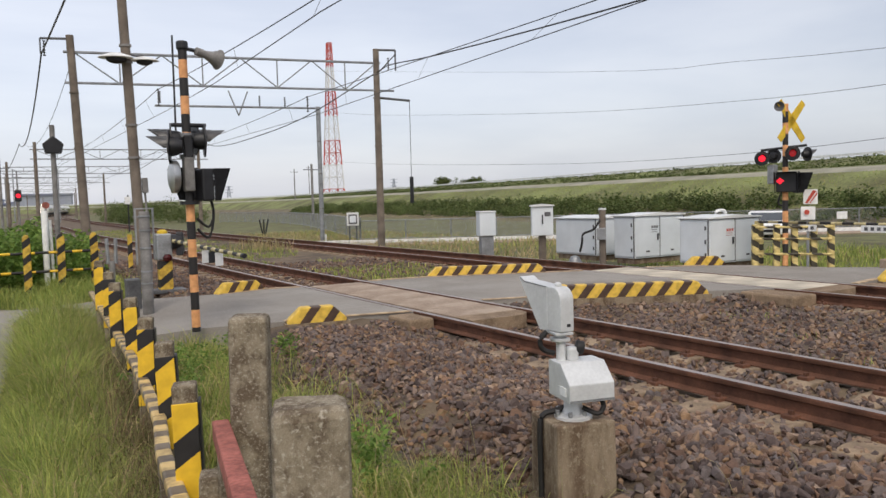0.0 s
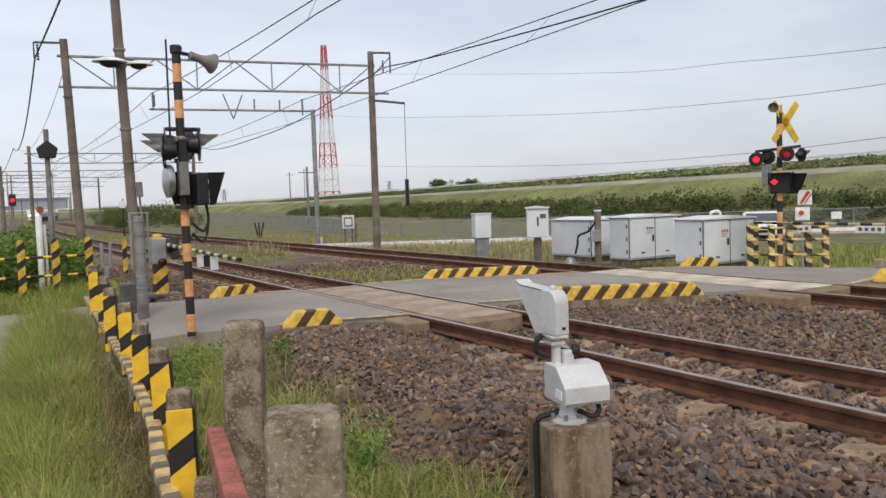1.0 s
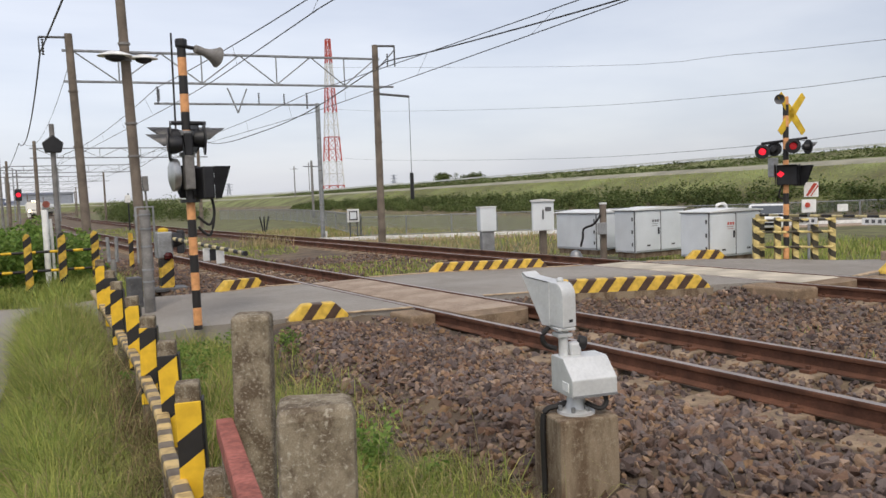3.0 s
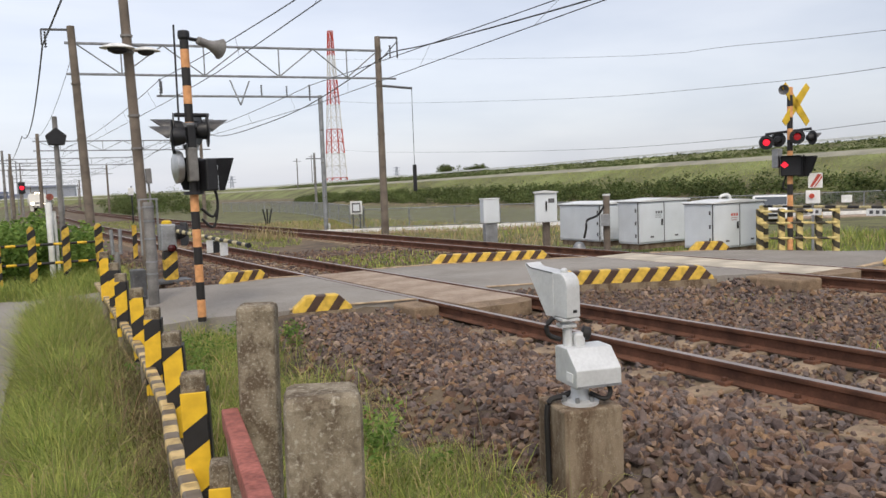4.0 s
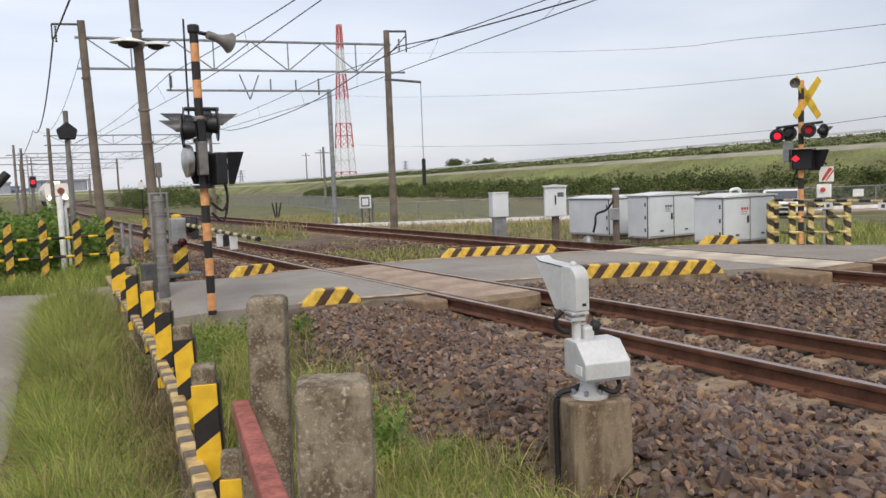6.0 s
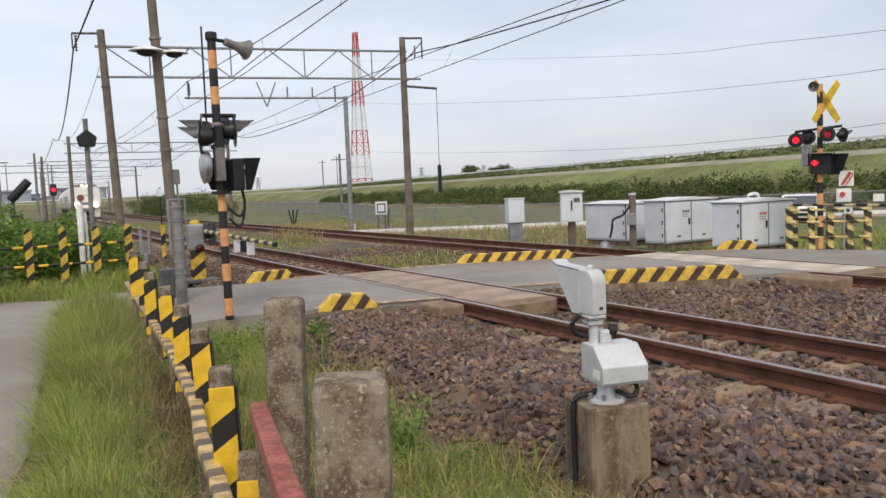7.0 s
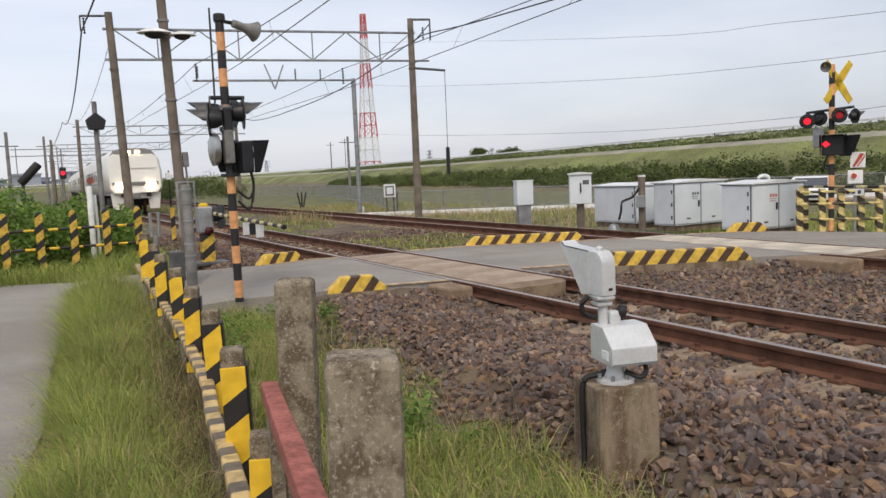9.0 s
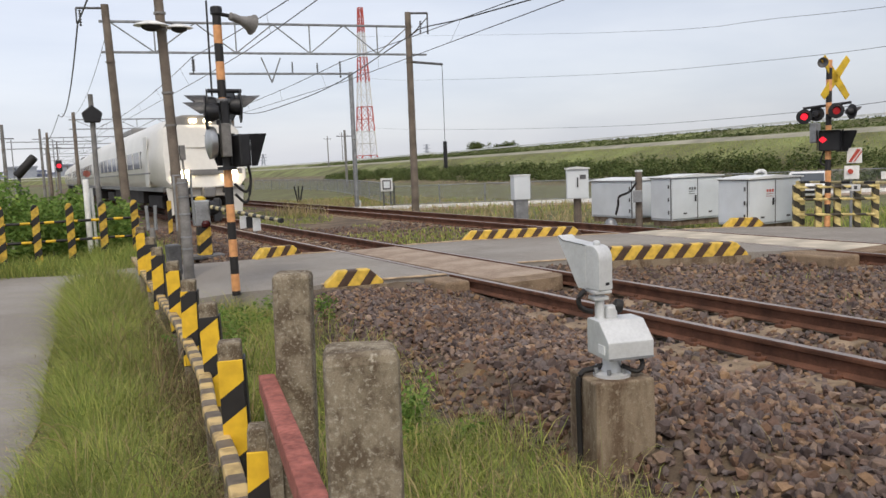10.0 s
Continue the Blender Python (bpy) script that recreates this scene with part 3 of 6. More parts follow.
def build_sleepers():
    bm = prism([(-1.0, -0.16), (1.0, -0.16), (1.0, 0.0), (0.86, 0.02), (0.35, 0.02), (0.25, -0.005), (-0.25, -0.005), (-0.35, 0.02), (-0.86, 0.02), (-1.0, 0.0)], 0.24, bevel=0.012)
    first = tagged(put("sleeper", bm, M["sleeper"]), "tan concrete sleeper bedded in the ballast", "sleeper", "sleepers under the tracks")
    clip = box((0, 0, 0), (0.10, 0.10, 0.035), bevel=0.008)
    box((0, 0, 0.025), (0.03, 0.03, 0.04), clip)
    cl = put("rail_clip", clip, M["rail"], first)
    cl.location = (-GAUGE / 2 - 0.11, 0, 0.03)
    for sx in (-GAUGE / 2 + 0.11, GAUGE / 2 - 0.11, GAUGE / 2 + 0.11):
        c = new("rail_clip", cl.data)
        c.parent = first
        c.location = (sx, 0, 0.03)
    first.matrix_basis = pose(T1, -2.9, -0.172)
    for tx in (T1, T2):
        for k in range(-2, 60):
            y = -2.9 + 0.61 * k
            if y < -3 and tx == T2 or (tx == T1 and k == 0) or 7.4 < y < 12.3 and tx == T1 or 6.4 < y < 11.0 and tx == T2:
                continue
            copy_thing(first, pose(tx + curve(y), y, -0.172, 0, 0, random.uniform(-0.6, 0.6)))


def build_panels():
    bay = tagged(new("crossing_panels"), "worn concrete panels between the rails of the crossing", "paving", kind="structure")
    for tx, y0, y1, n in ((T1, 7.75, 12.3, 6), (T2, 6.7, 11.0, 6)):
        w = (y1 - y0) / n
        for k in range(n):
            bm = box((0, 0, 0), (0.92, w - 0.012, 0.14), bevel=0.01)
            ob = part("panel", bm, M["panel"] if tx == T1 else M["palepanel"], bay)
            ob.location = (tx, y0 + (k + 0.5) * w, -0.071 + random.uniform(-0.004, 0.003))
    # rounded noses where the panels end
    nose = [(-0.46, 0.0), (0.46, 0.0), (0.46, -0.10), (0.44, -0.20), (0.38, -0.29), (0.28, -0.35), (0.14, -0.38), (-0.46, -0.38)]
    for tx, y0 in ((T1, 7.75), (T2, 6.7)):
        bm = bmesh.new()
        top = [bm.verts.new((tx + x, y0 - 0.006 + y, -0.004)) for x, y in nose]
        low = [bm.verts.new((tx + x, y0 - 0.006 + y, -0.17)) for x, y in nose]
        bm.faces.new(top)
        for i in range(len(top)):
            j = (i + 1) % len(top)
            bm.faces.new((top[i], low[i], low[j], top[j]))
        bmesh.ops.recalc_face_normals(bm, faces=bm.faces)
        part("panel_end", bm, M["panelend"], bay)
    for x, y, sx, sy in ((4.46, 8.16, 0.34, 0.56), (9.42, 6.72, 0.5, 0.85), (11.2, 6.25, 0.42, 0.6)):
        part("panel_end", box((x, y, -0.092), (sx, sy, 0.17), bevel=0.03), M["panelend"], bay)


def build_kerb(x0, y0, x1, y1, h=0.165, z=0.0):
    a, b = Vector((x0, y0)), Vector((x1, y1))
    L = (b - a).length
    t = thing("crossing_kerb", "yellow and black striped concrete kerb with sloping ends", "kerb", (x0, y0, z), math.degrees(math.atan2(y1 - y0, x1 - x0)), "kerbs along the crossing")
    part("kerb_block", prism([(0, -0.03), (0.02, 0.03), (0.17, h), (L - 0.17, h), (L - 0.02, 0.03), (L, -0.03)], 0.17, bevel=0.015), STRIPE["kerb"], t)
    part("kerb_foot", box((L / 2, 0, -0.12), (L + 0.05, 0.22, 0.2)), M["concrete"], t)


def build_structure():
    build_ground()
    build_bed()
    build_roads()
    for x in (T1 - 0.567, T1 + 0.567, T2 - 0.567, T2 + 0.567):
        build_rail(x)
    build_panels()
    build_kerb(3.1, 8.70, 3.80, 8.56)
    build_kerb(3.22, 12.22, 4.06, 12.48)
    build_kerb(7.08, 12.28, 9.12, 11.36)
    build_kerb(6.75, 8.42, 8.78, 7.38)
    build_kerb(11.8, 10.45, 12.5, 10.08)
    build_kerb(11.72, 6.62, 12.5, 6.25)


build_structure()


# ---- the levee and the distance ----
LD = Vector((math.sin(radians(7.7)), math.cos(radians(7.7)), 0))     # the levee's direction
LN = Vector((LD.y, -LD.x, 0))                                       # away from the tracks


def levee_point(along, across, z):
    """A point on the levee, which swings left in the distance."""
    a = along
    p = LN * across + LD * a
    if a > 150:
        p = p - LN * ((a - 150) ** 2 / 700)
    return Vector((p.x, p.y, z))


LEVEE = [(29, -0.5), (33, 0.55), (37.3, 2.12), (38.2, 2.40), (39.7, 2.72), (41.5, 2.86), (44.3, 3.44), (45.0, 3.52), (50, 3.55), (62, -0.6)]


def build_levee():
    al = list(range(-60, 150, 6)) + list(range(150, 520, 14))
    v, f, idx = [], [], []
    for a in al:
        for c, z in LEVEE:
            p = levee_point(a, c, z)
            v.append((p.x, p.y, z + 0.06 * noise.noise((a * 0.2, c * 0.5, 2))))
    n = len(LEVEE)
    for j in range(len(al) - 1):
        for k in range(n - 1):
            f.append((j * n + k, j * n + k + 1, (j + 1) * n + k + 1, (j + 1) * n + k))
            idx.append(2 if k == 3 else 1 if k < 2 and al[j] < 20 or k == 0 else 0)
    ob = raw("levee", v, f, [M["levee"], M["earth"], M["benchpath"]], smooth=True, index=idx)
    tagged(ob, "long grassy river levee with a bench halfway up", "levee", kind="structure")
    bm = bmesh.new()
    for a, b in zip(al, al[1:]):
        p, q = levee_point(a, 45.3, 3.72), levee_point(b, 45.3, 3.72)
        d = (q - p)
        box((p + q) / 2, (0.06, d.length + 0.05, 0.16 if a < 120 else 0.4), bm, Matrix.Rotation(math.atan2(-d.x, d.y), 4, "Z"))
    tagged(put("crest_barrier", bm, M["white"]), "white guard barrier along the levee crest", "barrier", kind="structure")


def clumps(spots, size, leaf, n, rnd):
    """Leaf cards in loose clumps: vertices and faces."""
    v, f = [], []
    for cx, cy, cz, s in spots:
        for _ in range(n):
            d = Vector((rnd.gauss(0, 1), rnd.gauss(0, 1), rnd.gauss(0, 0.8)))
            d = d.normalized() * (rnd.random() ** 0.4) * s * size
            c = Vector((cx, cy, cz)) + d
            u = Vector((rnd.uniform(-1, 1), rnd.uniform(-1, 1), rnd.uniform(-0.6, 0.6))).normalized()
            w = u.cross(Vector((rnd.uniform(-1, 1), rnd.uniform(-1, 1), rnd.uniform(-1, 1)))).normalized()
            l, b = leaf * rnd.uniform(0.6, 1.3), leaf * rnd.uniform(0.35, 0.6)
            i = len(v)
            v += [c - u * l, c + w * b, c + u * l, c - w * b]
            f.append((i, i + 1, i + 2, i + 3))
    return v, f


def build_shrubs():
    rnd = random.Random(5)
    spots = []
    for k in range(1500):
        a = rnd.uniform(23, 140)
        c = rnd.uniform(30.6, 34.3)
        z = np.interp(c, [29, 33, 37.3, 38], [-0.5, 0.55, 2.3, 2.42])
        p = levee_point(a, c, z)
        if noise.noise((a * 0.12, c * 0.4, 3)) < -0.32:
            continue
        spots.append((p.x, p.y, z + rnd.uniform(-0.1, 0.25), rnd.uniform(0.5, 1.1)))
    v, f = clumps(spots, 0.7, 0.10, 90, rnd)
    tagged(raw("levee_shrubs", v, f, M["leafdark"]), "dense dark green shrubs on the levee slope", "shrubs", kind="stuff")
    spots = []
    for k in range(5200):
        a = rnd.uniform(-20, 190)
        c = rnd.uniform(40.2, 44.9)
        z = np.interp(c, [41.5, 44.3, 45], [2.86, 3.44, 3.52])
        p = levee_point(a, c, z)
        spots.append((p.x, p.y, z - 0.08, rnd.uniform(0.4, 0.9)))
    v, f = clumps(spots, 0.36, 0.08, 34, rnd)
    tagged(raw("levee_top_growth", v, f, M["leafdark"]), "uneven green growth along the levee top", "shrubs", kind="stuff")


def build_tower(x, y, h=85.4, w=10.5):
    t = thing("transmission_tower", "red and white painted steel lattice tower", "tower", (x, y, -3.3))
    n = 14
    for k in range(n):
        z0, z1 = h * k / n, h * (k + 1) / n
        r0, r1 = [w / 2 * (1 - z / h) ** 1.15 + 1.3 for z in (z0, z1)]
        paint = M["towerwhite"] if (13 - k) // 2 % 2 else M["towerred"]
        for i in range(4):
            c0, c1 = [(math.cos(radians(45 + 90 * (i + d))), math.sin(radians(45 + 90 * (i + d)))) for d in (0, 1)]
            p = [(c[0] * r, c[1] * r, z) for c in (c0, c1) for r, z in ((r0, z0), (r1, z1))]
            part("leg", rod(p[0], p[1], 0.32, seg=4), paint, t)
            part("brace", rod(p[0], p[3], 0.12, seg=4), paint, t)
            part("brace", rod(p[2], p[1], 0.12, seg=4), paint, t)
            part("strut", rod(p[1], p[3], 0.14, seg=4), paint, t)


def build_backdrop():
    rnd = random.Random(9)
    # low buildings and a viaduct far down the line
    for k in range(60):
        az = rnd.uniform(-16, 5)
        d = rnd.uniform(620, 900)
        w, hh = rnd.uniform(8, 26), rnd.uniform(5, 14)
        t = thing("far_building", "far building painted pale as if through haze", "building", (d * math.sin(radians(az)), d * math.cos(radians(az)), -0.4), rnd.uniform(-20, 20), "far buildings")
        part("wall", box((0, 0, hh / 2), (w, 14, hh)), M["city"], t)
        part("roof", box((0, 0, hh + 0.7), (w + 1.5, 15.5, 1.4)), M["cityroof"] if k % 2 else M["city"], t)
    # two crowns on the skyline
    for x, y, s in ((155.6, 256.5, 1.6), (166.0, 250.2, 2.1)):
        t = thing("tree", "dark broad-crowned tree on the skyline", "tree", (x, y, 0))
        part("trunk", rod((0, 0, -0.5), (0, 0, 7.6), 0.4, 0.2), M["pole"], t)
        spots = [(rnd.gauss(0, s), rnd.gauss(0, s), 8.5 + rnd.gauss(0, 0.7), rnd.uniform(0.6, 1)) for _ in range(40)]
        v, f = clumps(spots, 1.3, 0.35, 40, rnd)
        part_ob = raw("crown", v, f, M["leafdark"], t)


def build_pylon(x, y, h):
    # the pylons take the same colour with the haze painted in
    t = thing("far_pylon", "lattice pylon on the horizon painted haze grey", "pylon", (x, y, -0.4), group="far pylons")
    for i in range(4):
        a, b = [(math.cos(radians(45 + 90 * (i + d))), math.sin(radians(45 + 90 * (i + d)))) for d in (0, 1)]
        part("leg", rod((a[0] * 2.6, a[1] * 2.6, 0), (a[0] * 0.5, a[1] * 0.5, h), 0.22, seg=4), M["city"], t)
        for k in range(4):
            r0, r1 = 2.6 - 2.1 * k / 4, 2.6 - 2.1 * (k + 1) / 4
            part("brace", rod((a[0] * r0, a[1] * r0, h * k / 4), (b[0] * r1, b[1] * r1, h * (k + 1) / 4), 0.13, seg=4), M["city"], t)
    for z in (0.72, 0.84, 0.96):
        part("crossarm", rod((-3.0, 0, h * z), (3.0, 0, h * z), 0.2, seg=4), M["city"], t)


build_pylon(165, 577, 17)
build_pylon(279, 531, 20)
build_levee()
build_shrubs()
build_tower(158.5, 367.3)
build_backdrop()


# ---- overhead line ----
def build_mast(x, y, top, r0, r1, label, material, lean=0.0, name="line_mast"):
    t = thing(name, label, "mast", (x, y, -0.4), group="line masts")
    part("shaft", rod((0, 0, 0), (lean, 0, top + 0.4), r0, r1, seg=14), material, t, "", True)
    for z in (top * 0.28, top * 0.55, top * 0.8):
        part("band", rod((lean * z / top, 0, z), (lean * z / top, 0, z + 0.04), r0 * 1.0, seg=14), M["pole"], t)
    return t


def build_portal(y, x0, x1, zu0, zu1, zl0, zl1, mast_label, mat_):
    dx = curve(y)
    a = build_mast(x0 + dx + (0.1 if y < 30 else 0), y, zu0 + 0.5, 0.14, 0.11, mast_label, mat_, lean=-0.2 if y < 30 else 0.0)
    b = build_mast(x1 + dx, y, zu1 + 0.5, 0.145, 0.11, mast_label, mat_)
    t = thing("portal_beam", "grey steel truss beam spanning both tracks", "beam", (x0 + dx, y, 0), group="portal beams")
    w = x1 - x0
    part("upper_chord", rod((-0.3, 0, zu0), (w + 0.15, 0, zu1), 0.042, seg=6), M["steel"], t)
    part("lower_chord", rod((-0.3, 0, zl0), (w + 0.7, 0, zl1), 0.038, seg=6), M["steel"], t)
    n = 8
    for k in range(n):
        u0, u1 = k / n, (k + 1) / n
        lo = lambda u: (w * u, 0, zl0 + (zl1 - zl0) * u)
        up = lambda u: (w * u, 0, zu0 + (zu1 - zu0) * u)
        p, q = (up(u0), lo(u1)) if k % 2 == 0 else (lo(u0), up(u1))
        part("diagonal", rod(p, q, 0.022, seg=5), M["steel"], t)
        if k % 2 == 0:
            part("upright", rod(lo(u1), up(u1), 0.025, seg=5), M["steel"], t)
    return t


def insulator(parent, p, length=0.5):
    prof = []
    for k in range(6):
        z = -k * length / 6
        prof += [(0.02, z), (0.05, z - 0.02), (0.02, z - 0.05)]
    part("insulator", lathe(prof, Matrix.Translation(p), seg=10), M["darksteel"], parent)


def build_overhead():
    brown = "tapered brown concrete line mast beside the track"
    p = build_portal(25.9, 2.93, 13.02, 6.1, 6.48, 5.19, 5.50, brown, M["pole"])
    for x in (5.3 - 2.93, 10.3 - 2.93):
        insulator(p, (x, 0, 5.15), 0.6)
    # brackets at the two mast heads
    t = thing("mast_bracket", "steel bracket frame at the mast head with insulators", "bracket", (13.02, 25.9, 6.95), group="mast brackets")
    part("arm", rod((0, 0, 0), (0.8, 0, 0.05), 0.04, seg=6), M["darksteel"], t)
    part("drop", rod((0.8, 0, 0.05), (0.8, 0, -0.7), 0.03, seg=6), M["darksteel"], t)
    part("brace", rod((0.1, 0, -0.8), (0.8, 0, -0.1), 0.02, seg=6), M["darksteel"], t)
    insulator(t, (0.5, 0, -0.25), 0.5)
    t = thing("mast_bracket", "steel bracket frame at the mast head with insulators", "bracket", (2.93, 25.9, 6.45), group="mast brackets")
    part("arm", rod((0, 0, 0.05), (-0.9, 0, 0.0), 0.035, seg=6), M["darksteel"], t)
    part("drop", rod((-0.9, 0, 0), (-0.9, 0, -0.45), 0.025, seg=6), M["darksteel"], t)
    insulator(t, (-0.8, 0, -0.05), 0.5)
    # hanging tension weight on a side arm
    t = thing("tension_weight", "black cylindrical weight hanging from a side arm", "weight", (13.05, 25.9, 5.22))
    part("arm", rod((0, 0, 0.0), (1.33, 0, -0.05), 0.045, seg=6), M["darksteel"], t)
    part("cord", rod((1.32, 0, -0.05), (1.32, 0, -2.95), 0.012, seg=5), M["wire"], t)
    part("weight", rod((1.32, 0, -2.90), (1.32, 0, -3.90), 0.075, seg=12, bevel=0.02), M["black"], t)
    # slim steel mast with a single beam
    m = build_mast(13.2, 32.0, 5.6, 0.10, 0.10, "slim grey steel mast carrying a cross arm", M["steel"])
    t = thing("cross_arm", "slim grey steel cross arm over both tracks", "beam", (13.2, 32.0, 0), group="portal beams")
    part("arm", rod((0.1, 0, 5.54), (-6.8, 0, 5.38), 0.045, seg=6), M["steel"], t)
    for x in (-6.6, -1.5, -2.6):
        insulator(t, (x, 0, 5.95), 0.5)
    part("v_brace", rod((-3.5, 0, 5.1), (-3.9, 0, 6.1), 0.03, seg=5), M["steel"], t)
    part("v_brace", rod((-3.5, 0, 5.1), (-3.1, 0, 6.1), 0.03, seg=5), M["steel"], t)
    # further portals down the line
    for y in (60, 84, 112, 145, 185, 230, 290):
        build_portal(y, 3.55 if y < 80 else 1.9, 14.5 if y < 80 else 13.2, 5.6, 5.7, 4.95, 5.0, "grey-brown line mast far down the line", M["pole"])
    for k, (x, y, h) in enumerate(((-6, 105, 7.5), (-9, 140, 8), (-12, 180, 9), (-4, 210, 8), (17, 150, 7), (-15, 120, 7.5), (-20, 170, 9), (30, 75, 5.5), (95, 240, 14), (60, 160, 9))):
        m = build_mast(x, y, h, 0.14, 0.11, "thin pole standing in the distance", M["greypole"], name="far_pole")
        part("crossarm", rod((-0.9, 0, h - 0.2), (0.9, 0, h - 0.2), 0.05, seg=5), M["darksteel"], m)
    # wires
    def wire(name, pts, r, label):
        tagged(put(name, tube(pts, r), M["wire"]), label, "wire", "overhead wires")

    ys = [-30, 0, 25.9, 58, 84, 112, 145, 185, 230, 290]
    stagger = {T1: ((-30, -0.3), (0, -0.24), (12, -0.22), (20, 0.2), (25.9, 0.3), (58, -0.2), (84, 0.2)), T2: ((-30, -3.3), (0, -1.5), (16.3, -0.42), (25.9, 0.2), (58, -0.2), (84, 0.2))}
    for tx in (T1, T2):
        low, up = 4.5, (5.12 if tx == T1 else 5.14)
        off = lambda y: float(np.interp(y, *zip(*stagger[tx])))
        dips = [0.22 if tx == T1 else 0.05] * 2 + [0.3] * 7
        wire("contact_wire", [(tx + curve(y) + off(y), y, low) for y in sorted(set(ys + [12, 16.3, 20]))], 0.010, "thin dark contact wire over a track")
        mes = []
        for p, q, dip in zip(ys, ys[1:], dips):
            mes += sag((tx + curve(p), p, up), (tx + curve(q), q, up), dip)[:-1]
        wire("messenger_wire", mes, 0.011, "sagging messenger wire over a track")
        bm = bmesh.new()
        for y in np.arange(2, 80, 5.2):
            k = max(i for i in range(len(ys)) if ys[i] <= y)
            u = (y - ys[k]) / (ys[k + 1] - ys[k])
            rod((tx + curve(y), y, up - dips[k] * 4 * u * (1 - u)), (tx + curve(y) + off(y), y, low), 0.004, bm=bm, seg=4)
        tagged(put("wire_droppers", bm, M["wire"]), "thin droppers between the wires", "wire", kind="stuff")
    wire("feeder_wire", bend([(13.0, -14, 6.0), (13.0, 4, 5.66), (13.0, 12.7, 5.71), (13.0, 21.3, 6.01), (13.0, 24.6, 6.22), (13.0, 25.9, 6.12), (13.0, 32.9, 5.28), (13.05, 40, 5.0), (13.2, 48, 5.07), (13.0 + curve(58), 58, 6.0), (13.0 + curve(84), 84, 5.1), (13.0 + curve(112), 112, 6.2)], 6), 0.021, "dark feeder cable along the mast heads")
    wire("feeder_wire", sag((1.65, -12, 6.5), (2.05, 25.9, 6.0), 0.4) + sag((2.05, 25.9, 6.0), (3.0, 58, 5.8), 1.05)[1:] + sag((3.0, 58, 5.8), (1.3 + curve(112), 112, 6.3), 0.7)[1:], 0.024, "dark feeder cable along the mast heads")
    wire("stay_wire", sag((2.85, 25.9, 5.85), (3.2, 58, 5.9), 1.15), 0.009, "thin stay wire running down the line")
    # long line crossing the sky beyond the tracks
    for pts in ([(92, 20, 14.5), (82.3, 36.4, 12.8), (78.6, 43.9, 11.8), (86.4, 68, 13.4), (97, 114.4, 17.4), (101.8, 195, 25.7), (103.7, 238.4, 31.2), (158.5, 367, 47)],
                [(92, 20, 7.4), (82.4, 36.3, 7.0), (78.6, 43.8, 6.5), (86.4, 68, 6.5), (96.9, 114.5, 7.8), (101.5, 195.2, 12.1), (158.5, 367, 23)],
                [(92, 20, 16.0), (82.3, 36.4, 15.6), (78.6, 43.9, 15.4), (94.3, 74.2, 20.1), (110, 129.6, 28.1), (158.5, 367, 68)]):
        wire("power_line", bend(pts, 4), 0.03, "distant power line across the sky")


build_overhead()


# ---- warning signals ----
def lamp_head(parent, at, az, lit=None, hood_len=0.30, s=1.0):
    """A round lamp on a black disc under a long hood; az: the way it faces, degrees from +x."""
    m = Matrix.Translation(at) @ Matrix.Rotation(radians(az), 4, "Z") @ Matrix.Rotation(radians(90), 4, "Y")
    head = part("lamp_head", lathe([(0.0, -0.14 * s), (0.07 * s, -0.13 * s), (0.10 * s, -0.06 * s), (0.105 * s, 0.0), (0.19 * s, 0.005), (0.19 * s, 0.018), (0.11 * s, 0.022), (0.105 * s, 0.022)], m, seg=24), M["black"], parent, "black lamp body with a round backing disc", True)
    part("lens", lathe([(0.0, 0.045 * s), (0.06 * s, 0.038 * s), (0.10 * s, 0.02)], m, seg=20), M[lit or "lamp_off"], head, "lit red lens" if lit else "unlit dark red lens", True)
    bm = bmesh.new()
    seg = 14
    rows = []
    for k in range(seg + 1):
        a = radians(-92 + 184 * k / seg)
        n = hood_len * (0.30 + 0.70 * max(0.0, math.cos(a)))
        r = 0.118 * s
        rows.append([bm.verts.new((-r * math.cos(a), r * math.sin(a), 0.01)), bm.verts.new((-r * 1.02 * math.cos(a), r * 1.02 * math.sin(a), 0.01 + n))])
    for a, b in zip(rows, rows[1:]):
        bm.faces.new((a[0], b[0], b[1], a[1]))
    bmesh.ops.solidify(bm, geom=bm.faces[:], thickness=0.006)
    bmesh.ops.transform(bm, matrix=m, verts=bm.verts)
    part("hood", bm, M["hood"], head, "", True)
    return head


